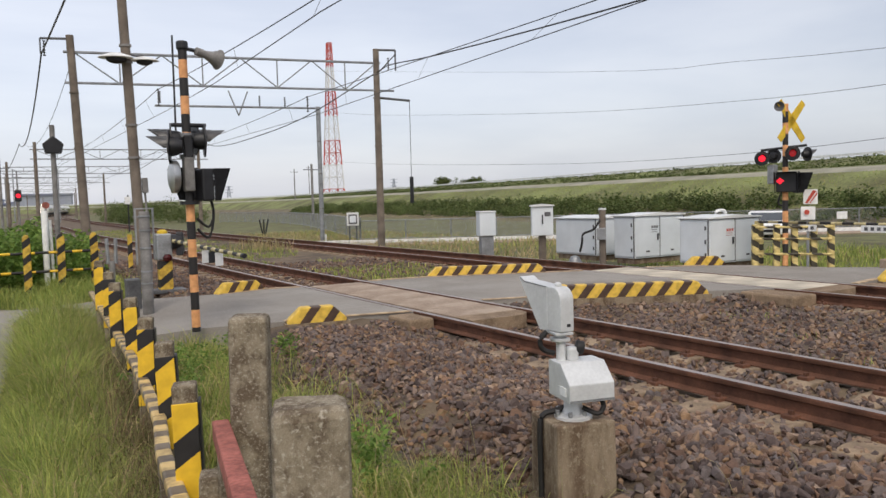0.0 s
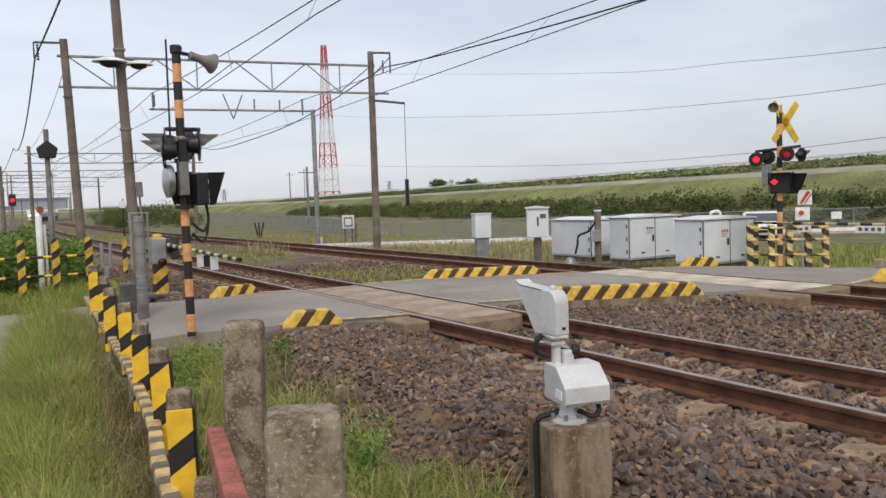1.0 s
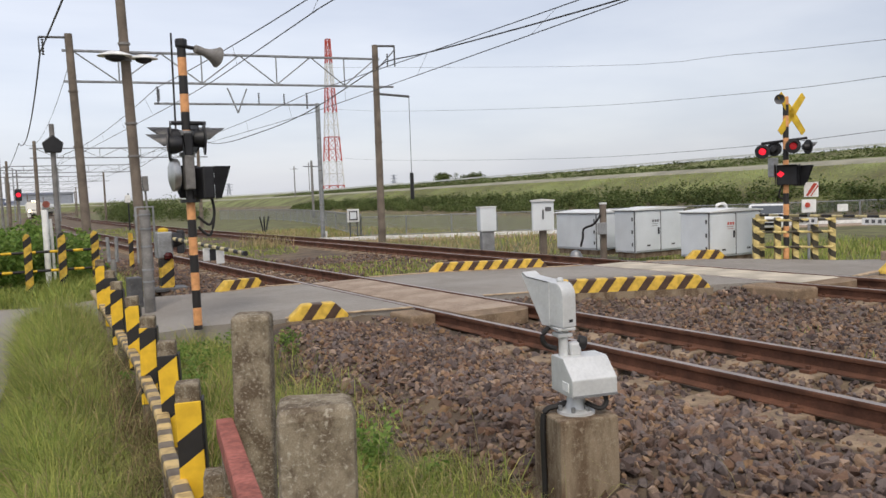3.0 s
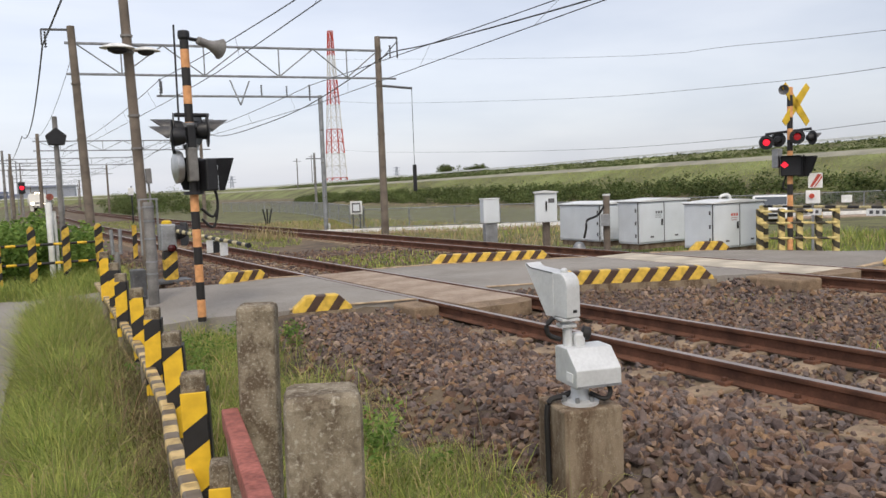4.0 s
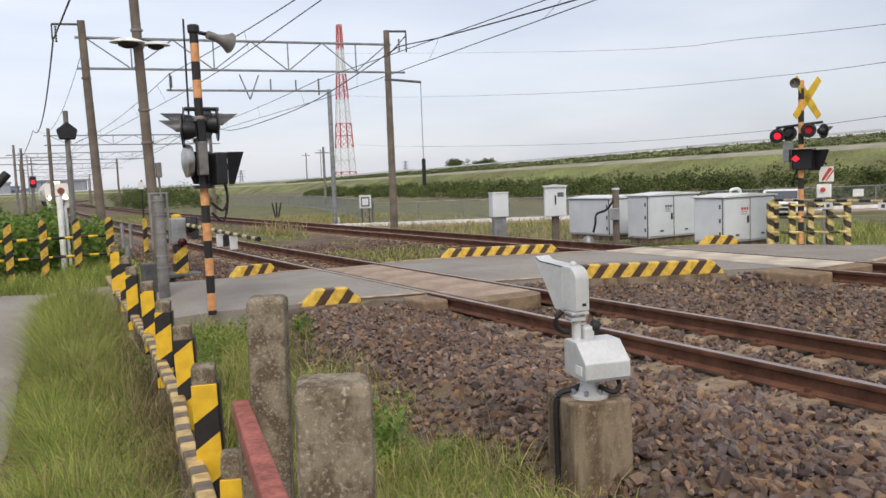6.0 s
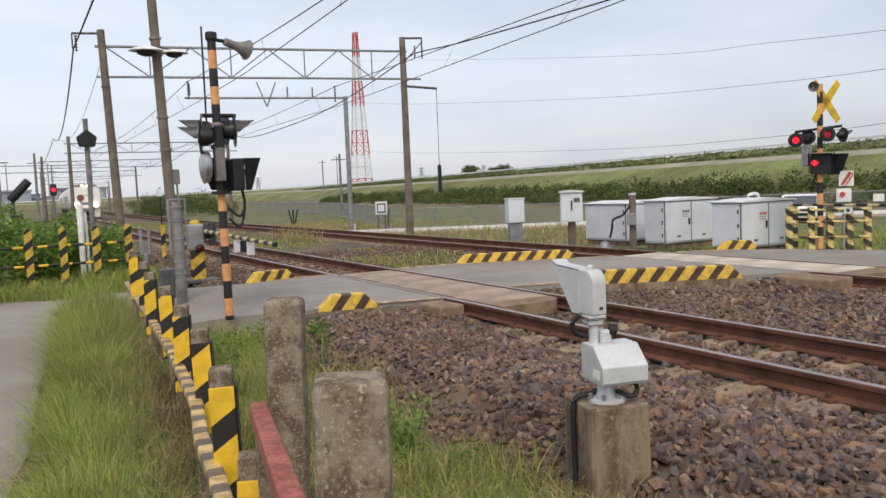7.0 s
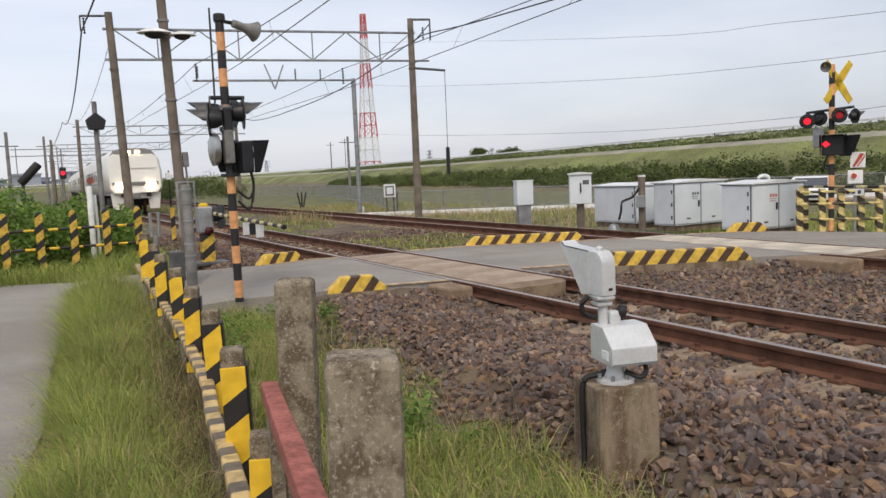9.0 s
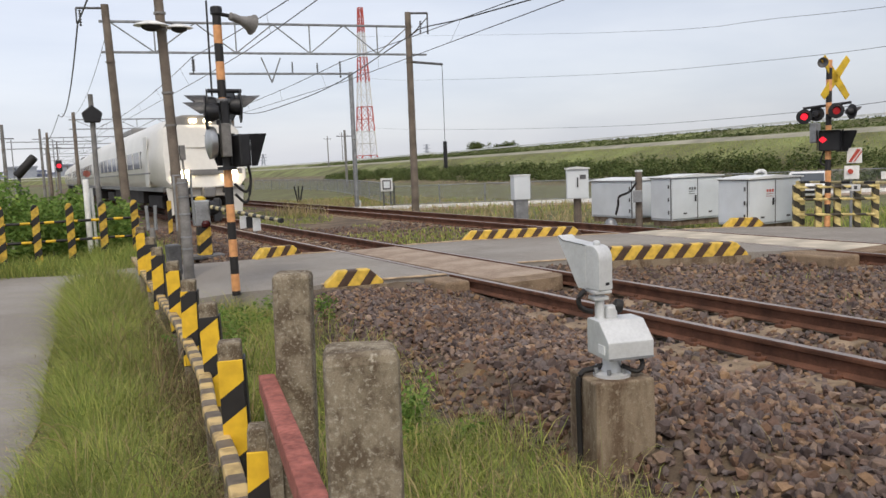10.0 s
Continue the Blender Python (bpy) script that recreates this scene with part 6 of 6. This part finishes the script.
def blades(spots, rnd, name, material, label, droop=0.75):
    """Grass: spots of x, y, z, height, width, and for some the way they lean."""
    V, F = [], []
    for x, y, z, h, w, *way in spots:
        a = way[0] + rnd.gauss(0, 0.5) if way else rnd.uniform(0, math.tau)
        lean = rnd.uniform(0.12, droop) * h
        dx, dy = math.cos(a) * lean, math.sin(a) * lean
        b = a + math.pi / 2 + rnd.uniform(-0.5, 0.5)
        wx, wy = math.cos(b) * w / 2, math.sin(b) * w / 2
        top = h * rnd.uniform(0.72, 1.0)
        i = len(V)
        V += [(x - wx, y - wy, z), (x + wx, y + wy, z), (x + dx * 0.22 + wx * 0.9, y + dy * 0.22 + wy * 0.9, z + top * 0.45), (x + dx * 0.22 - wx * 0.9, y + dy * 0.22 - wy * 0.9, z + top * 0.45),
              (x + dx * 0.6 + wx * 0.6, y + dy * 0.6 + wy * 0.6, z + top * 0.82), (x + dx * 0.6 - wx * 0.6, y + dy * 0.6 - wy * 0.6, z + top * 0.82), (x + dx * 1.15, y + dy * 1.15, z + top * rnd.uniform(0.78, 1.02))]
        F += [(i, i + 1, i + 2, i + 3), (i + 3, i + 2, i + 4, i + 5), (i + 5, i + 4, i + 6)]
    return tagged(raw(name, V, F, material), label, "grass", kind="stuff")


def verge_edge(y):
    return float(np.interp(y, [0, 3, 4.75, 5.9, 7.9, 10.5, 12.3, 14.2], [-0.42, -0.26, -0.06, 0.10, 0.24, 0.47, 0.58, 0.66]))


def build_lane_edge():
    """A ragged strip of trodden earth and crumbs where the verge meets the lane."""
    rnd = random.Random(77)
    v, f = [], []
    ys = [0.6 + 0.09 * k for k in range(150)]
    for y in ys:
        e = verge_edge(y)
        out = e - 0.07 - 0.10 * abs(noise.noise((y * 2.3, 3, 0))) - 0.05 * noise.noise((y * 9, 1, 0))
        v += [(out, y, -0.2985), (out + 0.05, y, -0.293), (e + 0.35, y, -0.285)]
    for k in range(len(ys) - 1):
        for c in (0, 1):
            a = 3 * k + c
            f.append((a, a + 1, a + 4, a + 3))
    strip = tagged(raw("lane_edge", v, f, M["earth"], smooth=True), "trodden brown earth along the edge of the lane", "ground", kind="structure")
    crumbs = []
    for _ in range(1600):
        y = 0.8 + 12.5 * rnd.random() ** 1.4
        crumbs.append((verge_edge(y) - 0.06 + rnd.gauss(0, 0.09), y, -0.296, rnd.uniform(0.003, 0.008)))
    tagged(heap(crumbs, stone_shapes(4, rnd), "crumbs", M["stones"], strip), "loose grit on the edge of the lane", kind="stuff")


def fence_line(y):
    return float(np.interp(y, [1.5, 2.3, 4.5, 6.7, 10.1, 13], [0.44, 0.56, 0.88, 1.06, 1.29, 1.45]))


def build_grass():
    rnd = random.Random(21)
    build_lane_edge()
    green, dry = [], []
    for _ in range(4600):     # tufts of the verge between lane and low posts
        y = 1.5 + 10.6 * rnd.random() ** 1.15
        e, f = verge_edge(y), fence_line(y)
        u = rnd.random()
        if u < 0.14 + 0.16 * noise.noise((y * 2.5, 9, 1)) and rnd.random() < 0.75 or (u > 0.80 and rnd.random() < 0.5):
            continue
        cx, cy = e - 0.06 + (f - e + 0.1) * u, y
        d = noise.noise((cx * 3.0, cy * 3.0, 7)) + 0.45 * noise.noise((cx * 8, cy * 8, 2))
        if d < -0.42 and rnd.random() < 0.8:
            continue
        far = 1 + 0.45 * max(0.0, min(1.0, (y - 7.0) / 2.5))
        tall = (0.36 + 0.26 * d) * (0.45 + 0.62 * math.sin(math.pi * min(1, u) ** 0.75)) * rnd.uniform(0.7, 1.25) * far
        sere = 0.08 if u < 0.62 else 0.42
        broad = rnd.random() < 0.22
        bias = rnd.uniform(0, math.tau)
        for _ in range(15 if broad else 28):
            a, r = rnd.uniform(0, math.tau), abs(rnd.gauss(0, 0.05))
            w = rnd.uniform(0.006, 0.011) if broad else rnd.uniform(0.0022, 0.005)
            (dry if rnd.random() < sere and not broad else green).append((cx + r * math.cos(a), cy + r * math.sin(a), -0.335, tall * rnd.uniform(0.5, 1.12) * (0.8 if broad else 1), w, bias if rnd.random() < 0.35 else a))
    for _ in range(2600):     # thin seed stalks standing over the tufts
        y = 1.7 + 9.5 * rnd.random() ** 1.2
        e, f = verge_edge(y), fence_line(y)
        x = e + (f - e) * rnd.uniform(0.15, 0.95)
        (dry if rnd.random() < 0.6 else green).append((x, y, -0.335, rnd.uniform(0.40, 0.66) * (0.65 + 0.35 * noise.noise((x * 2, y * 2, 7))), rnd.uniform(0.0018, 0.003)))
    for _ in range(9000):     # trodden litter along the edge of the lane
        y = 1.0 + 12.5 * rnd.random() ** 1.3
        x = verge_edge(y) + rnd.gauss(0.03, 0.11)
        (dry if rnd.random() < 0.62 else green).append((x, y, -0.325, rnd.uniform(0.02, 0.085), rnd.uniform(0.003, 0.006)))
    for _ in range(26000):    # between the low posts and the ballast
        y = rnd.uniform(1.4, 9.3)
        f = fence_line(y)
        x = rnd.uniform(f, 2.75)
        if y > 8.3 and x > 2.5 or y > 9.0:
            continue
        if x > 1.95 + 0.06 * (y - 2) + 0.25 * noise.noise((y * 1.5, 0, 3)) and rnd.random() < 0.86:
            continue
        d = noise.noise((x * 1.8, y * 1.8, 17)) * 0.5 + 0.5
        if d < 0.36 and rnd.random() < 0.75:
            continue
        h = (0.10 + 0.30 * d) * rnd.uniform(0.6, 1.2) * (1.15 if y > 5 else 0.8)
        (dry if rnd.random() < 0.22 else green).append((x, y, -0.335, h, rnd.uniform(0.004, 0.009)))
    for _ in range(7000):     # thin yellowish grass at the toe of the ballast
        x, y = rnd.uniform(1.5, 2.5), rnd.uniform(1.7, 4.2)
        if noise.noise((x * 3, y * 3, 23)) < -0.25:
            continue
        (dry if rnd.random() < 0.3 else green).append((x, y, -0.335, rnd.uniform(0.05, 0.22), rnd.uniform(0.002, 0.005)))
    for x, y in ((3.08, 2.42), (3.12, 2.40), (3.42, 2.30), (3.50, 2.36), (3.72, 2.28), (2.30, 2.62), (2.26, 2.66)):
        dry.append((x, y, -0.12 if x > 2.8 else -0.3, rnd.uniform(0.18, 0.26), 0.005))
    twigs = []
    for _ in range(12000):    # dead brush along the low posts
        y = 2.2 + 8.0 * rnd.random() ** 1.3
        f = fence_line(y)
        x = f - abs(rnd.gauss(0, 0.16)) + 0.05
        twigs.append((x, y, -0.34 + rnd.uniform(0, 0.12), rnd.uniform(0.08, 0.34) * (1.2 if 5 < y < 8 else 0.9), rnd.uniform(0.003, 0.006)))
    blades(twigs, rnd, "dead_brush", M["twig"], "tangled brown dead brush along the low posts")
    bm = bmesh.new()
    for _ in range(170):      # long arching stalks
        y = rnd.uniform(2.2, 7.5)
        x = rnd.uniform(verge_edge(y) + 0.25, fence_line(y) + 0.1) if rnd.random() < 0.7 else rnd.uniform(1.2, 2.5)
        a, l, hh = rnd.uniform(0, math.tau), rnd.uniform(0.12, 0.45), rnd.uniform(0.28, 0.62)
        tube([(x + math.cos(a) * l * u, y + math.sin(a) * l * u, -0.34 + hh * math.sin(u * 2.0)) for u in (0, 0.2, 0.4, 0.6, 0.8, 1.0)], rnd.uniform(0.0014, 0.0022), bm, seg=3)
    tagged(put("arching_stalks", bm, M["drygrass"]), "long arching pale grass stalks", "grass", kind="stuff")
    for _ in range(60):       # long dry stalks
        y = rnd.uniform(2.0, 8.0)
        x = rnd.uniform(verge_edge(y) + 0.2, 2.4)
        dry.append((x, y, -0.33, rnd.uniform(0.5, 0.8), 0.004))
    for _ in range(9000):     # thin short grass near the viewer and behind
        x, y = rnd.uniform(-0.5, 2.6), rnd.uniform(-6.0, 1.8)
        green.append((x, y, -0.335, rnd.uniform(0.05, 0.16), rnd.uniform(0.005, 0.010)))
    for _ in range(9000):     # in front of and behind the side fence
        x, y = rnd.uniform(-5.5, 2.5), rnd.uniform(15.3, 17.6)
        green.append((x, y, -0.35, rnd.uniform(0.12, 0.42), rnd.uniform(0.008, 0.016)))
    for _ in range(2500):
        x, y = rnd.uniform(1.2, 2.6), rnd.uniform(14.7, 18.5)
        green.append((x, y, -0.35, rnd.uniform(0.2, 0.6), rnd.uniform(0.008, 0.016)))
    blades(green, rnd, "verge_grass", M["grass"], "tall rough green grass on the verge", 1.25)
    blades(dry, rnd, "dry_grass", M["drygrass"], "dry straw-coloured grass among the green", 1.1)
    far_g, far_d = [], []
    for _ in range(9000):     # weeds between and beside the tracks past the crossing
        y = 12.6 + 50 * rnd.random() ** 1.7
        x = rnd.uniform(6.5, 9.2) + curve(y)
        if noise.noise((x * 0.6, y * 0.35, 5)) < -0.12 or on_road(x, y):
            continue
        far_g.append((x, y, bed_z(min(9.2, max(6.5, x - curve(y)))) - 0.02, rnd.uniform(0.05, 0.18), rnd.uniform(0.01, 0.03)))
    for _ in range(15000):    # the dry strip beyond the tracks
        y = rnd.uniform(10.5, 45)
        x = rnd.uniform(12.3, 20)
        if 10.3 < y < 15.2 and x < 14.2:
            continue
        (far_d if rnd.random() < (0.82 if x < 15.5 else 0.6) else far_g).append((x, y, -0.36, rnd.uniform(0.08, 0.32), rnd.uniform(0.012, 0.03)))
    for _ in range(5000):
        x, y = rnd.uniform(13.2, 22), rnd.uniform(6.5, 14)
        if y < 9.8 - 0.75 * (x - 12.6) + 0.5:
            continue
        far_g.append((x, y, -0.36, rnd.uniform(0.12, 0.38), rnd.uniform(0.012, 0.025)))
    for _ in range(700):
        x, y = rnd.uniform(6.2, 9.4), rnd.uniform(3.5, 8.2)
        if noise.noise((x * 0.9, y * 0.9, 15)) > 0.25 and not on_road(x, y):
            far_g.append((x, y, bed_z(x), rnd.uniform(0.04, 0.12), 0.008))
    blades(far_g, rnd, "track_weeds", M["grass"], "patchy green weeds along the tracks")
    blades(far_d, rnd, "dry_weeds", M["drygrass"], "pale dry grass beside the tracks")
    tuft = []
    for _ in range(260):      # bleached bush between the tracks
        tuft.append((8.9 + rnd.gauss(0, 0.35), 27.0 + rnd.gauss(0, 1.0), -0.22, rnd.uniform(0.2, 0.7), 0.02))
    blades(tuft, rnd, "bleached_tuft", M["drygrass"], "bleached dead weed between the tracks")


def build_bushes():
    rnd = random.Random(31)
    spots = []
    for _ in range(420):
        x = rnd.uniform(-9, 2.3)
        y = rnd.uniform(17.6, 21.5)
        top = 1.0 + 0.30 * noise.noise((x * 0.8, y * 0.5, 1)) + (0.25 if x < 0.3 else 0.0) - (0.35 if x > 1.5 else 0)
        spots.append((x, y, rnd.uniform(-0.3, top), rnd.uniform(0.6, 1.1)))
    v, f = clumps(spots, 0.42, 0.065, 130, rnd)
    tagged(raw("vine_hedge", v, f, M["leaf"]), "overgrown green hedge of vines behind the fence", "hedge", kind="stuff")
    spots = []
    for _ in range(140):
        y = rnd.uniform(88, 130)
        x = 13.5 + curve(y) + rnd.uniform(0, 9)
        spots.append((x, y, rnd.uniform(-0.2, 1.9), rnd.uniform(0.6, 1.1)))
    for _ in range(120):
        y = rnd.uniform(30, 95)
        spots.append((-1.5 + rnd.uniform(-9, 0), y, rnd.uniform(-0.3, 0.8), rnd.uniform(0.6, 1.1)))
    v, f = clumps(spots, 1.0, 0.10, 170, rnd)
    tagged(raw("line_bushes", v, f, M["leafdark"]), "low dark bushes beside the line", "bushes", kind="stuff")


def build_levee_grass():
    rnd = random.Random(41)
    g, d = [], []
    for _ in range(42000):
        a, c = rnd.uniform(-15, 120), rnd.uniform(29, 38.2)
        z = float(np.interp(c, [29, 33, 37.3, 38.2], [-0.5, 0.55, 2.12, 2.40]))
        if a < 22 and rnd.random() < 0.8:
            continue
        p = levee_point(a, c, z)
        (d if c < 31 and rnd.random() < 0.7 or rnd.random() < 0.12 else g).append((p.x, p.y, z - 0.03, rnd.uniform(0.06, 0.17), rnd.uniform(0.015, 0.035)))
    blades(g, rnd, "levee_grass", M["grass"], "long green grass on the levee slope")
    blades(d, rnd, "levee_dry_grass", M["drygrass"], "dry brown grass at the foot of the levee")


def build_weeds():
    rnd = random.Random(51)
    spots = []
    for cx, cy, r, n in ((2.55, 7.9, 0.35, 26), (1.75, 7.6, 0.5, 30), (1.35, 6.6, 0.35, 16), (2.0, 4.1, 0.25, 12)):
        for _ in range(n):
            spots.append((cx + rnd.gauss(0, r * 0.5), cy + rnd.gauss(0, r * 0.6), -0.30 + rnd.uniform(0, 0.30), rnd.uniform(0.6, 1.0)))
    v, f = clumps(spots, 0.13, 0.022, 50, rnd)
    tagged(raw("leafy_weeds", v, f, M["leaf"]), "leafy green weeds among the grass", "weeds", kind="stuff")


build_sleepers()
build_weeds()
build_bushes()
build_levee_grass()
build_grass()
build_stones()


# ---- the train ----
CAR = 20.2


def side_profile():
    return [(-1.20, 1.02), (-1.42, 1.30), (-1.44, 2.2), (-1.30, 2.95), (-1.02, 3.30), (-0.5, 3.46), (0.0, 3.49), (0.5, 3.46), (1.02, 3.30), (1.30, 2.95), (1.44, 2.2), (1.42, 1.30), (1.20, 1.02)]


def build_train_car(lead):
    t = thing("train_car", "cream-white express train car with a ribbon of windows" if not lead else "cream-white leading train car with lit headlights", "train", group="cars of the train")
    prof = side_profile()
    # stations along the car, nose at y = 0 and the body behind it at +y
    st = [(0.0, 0.85, 0.62), (0.25, 0.91, 0.80), (0.8, 0.97, 0.92), (1.7, 1.0, 1.0), (CAR - 0.3, 1.0, 1.0), (CAR - 0.1, 0.97, 0.99)] if lead else [(0.1, 0.97, 0.99), (0.3, 1, 1), (CAR - 0.3, 1, 1), (CAR - 0.1, 0.97, 0.99)]
    bm = bmesh.new()
    rings = []
    for y, w, k in st:
        rings.append([bm.verts.new((x * w, y + (0.55 * max(0, (z - 1.6)) / 1.9 * (1 - k) / 0.38 if lead else 0), 1.02 + (z - 1.02) * (0.93 + 0.07 * k if lead else 1))) for x, z in prof])
    n = len(prof)
    for a, b in zip(rings, rings[1:]):
        for i in range(n):
            j = (i + 1) % n
            bm.faces.new((a[i], b[i], b[j], a[j]))
    bm.faces.new(rings[0])
    bm.faces.new(rings[-1][::-1])
    bmesh.ops.recalc_face_normals(bm, faces=bm.faces)
    body = part("body", bm, M["train"], t, "cream-white smooth car body", True)
    for s in (-1, 1):
        part("window_band", box((s * 1.425, CAR / 2 + 0.6, 2.06), (0.045, CAR - 5.5, 0.62), bevel=0.01), M["glass"], body, "dark ribbon window")
        for k in range(9):
            part("window_pillar", box((s * 1.43, 3.6 + k * 1.75, 2.06), (0.05, 0.16, 0.62)), M["train"], body)
        part("side_stripe", box((s * 1.437, CAR / 2 + 0.4, 1.55), (0.03, CAR - 2.4, 0.05)), M["traingrey"], body)
        part("side_door", box((s * 1.435, 2.2 if lead else 1.5, 1.95), (0.03, 0.75, 1.75), bevel=0.006), M["train"], body)
    for y in (3.2, CAR - 3.2):
        bg = part("bogie", box((0, y, 0.55), (2.2, 2.9, 0.42), bevel=0.04), M["under"], t)
        for yy in (-1.05, 1.05):
            for s in (-0.56, 0.56):
                part("wheel", rod((s - 0.06, y + yy, 0.43), (s + 0.06, y + yy, 0.43), 0.43, seg=22), M["rail"], bg)
    part("underfloor", box((0, CAR / 2, 0.72), (2.3, 9.0, 0.58), bevel=0.03), M["under"], t)
    part("skirt", box((0, CAR / 2, 0.98), (2.5, CAR - 1.0, 0.14)), M["traingrey"], t)
    part("roof_unit", box((0, CAR * 0.62, 3.56), (1.5, 4.0, 0.26), bevel=0.06), M["traingrey"], t)
    if lead:
        part("roof_fairing", prism([(-1.12, 3.02), (1.12, 3.02), (0.9, 3.36), (0.5, 3.47), (-0.5, 3.47), (-0.9, 3.36)], 1.5, Matrix.Translation((0, 1.22, 0)), bevel=0.04), M["traingrey"], body, "grey roof fairing")
        # windscreen wears the cream body paint, its pale reflection put in as colour
        part("windscreen", prism([(-1.05, 2.35), (-1.15, 2.75), (-1.0, 3.06), (1.0, 3.06), (1.15, 2.75), (1.05, 2.35)], 0.03, Matrix.Translation((0, 0.34, 0)) @ Matrix.Translation((0, 0, 2.7)) @ Matrix.Rotation(radians(-14), 4, "X") @ Matrix.Translation((0, 0, -2.7))), M["train"], body, "windscreen painted pale in place of its reflection")
        part("nose_stripe", box((0, -0.012, 1.52), (2.2, 0.03, 0.18), bevel=0.01), M["traingrey"], body, "grey band across the nose")
        for s in (-0.74, 0.74):
            part("headlight", box((s, -0.03, 1.42), (0.42, 0.08, 0.34), bevel=0.035), M["headlight"], body, "lit warm headlight")
        for s in (-0.22, 0.22):
            part("roof_light", box((s, 0.44, 3.27), (0.22, 0.08, 0.12), bevel=0.02), M["headlight"], body, "lit roof light")
        part("snow_plough", prism([(-1.1, 0.18), (-0.62, 0.18), (-0.58, 0.72), (0.58, 0.72), (0.62, 0.18), (1.1, 0.18), (1.2, 1.02), (-1.2, 1.02)], 0.10, Matrix.Translation((0, 0.25, 0)), bevel=0.02), M["train"], t, "white apron under the nose")
        part("coupler", box((0, -0.05, 0.86), (0.36, 0.6, 0.32), bevel=0.05), M["traingrey"], t)
        part("jumper_box", box((-0.6, 0.1, 0.92), (0.22, 0.2, 0.22), bevel=0.03), M["black"], t)
        part("jumper_box", box((0.6, 0.1, 0.92), (0.22, 0.2, 0.22), bevel=0.03), M["black"], t)
    else:
        part("gangway", box((0, 0.0, 2.1), (1.1, 0.3, 2.1), bevel=0.04), M["under"], t)
    for ob in list(t.children) + list(body.children):      # a low roof
        for v in ob.data.vertices:
            if v.co.z > 1.02:
                v.co.z = 1.02 + (v.co.z - 1.02) * 0.92
    return t


def nose_at(t):
    """Where the train's nose stands along the track; it slows a little."""
    return 24.9 + 16.7 * (10.0 - t) + 0.42 * (10.0 - t) ** 2


def car_pose(y):
    """The pose of a car whose front stands at y along the track."""
    a, b = y + 3.2, y + CAR - 3.2
    xa, xb = curve(a), curve(b)
    ang = math.atan2(-(xb - xa), b - a)
    return pose(T1 + xa + 3.2 * math.sin(ang), y, 0.0, 0, 0, math.degrees(ang))


TRAIN = [build_train_car(k == 0) for k in range(5)]


def motions():
    times = [0.5 * k for k in range(21)]
    for k, car in enumerate(TRAIN):
        walk(car, [(t, car_pose(nose_at(t) + k * (CAR + 0.25))) for t in times])


motions()
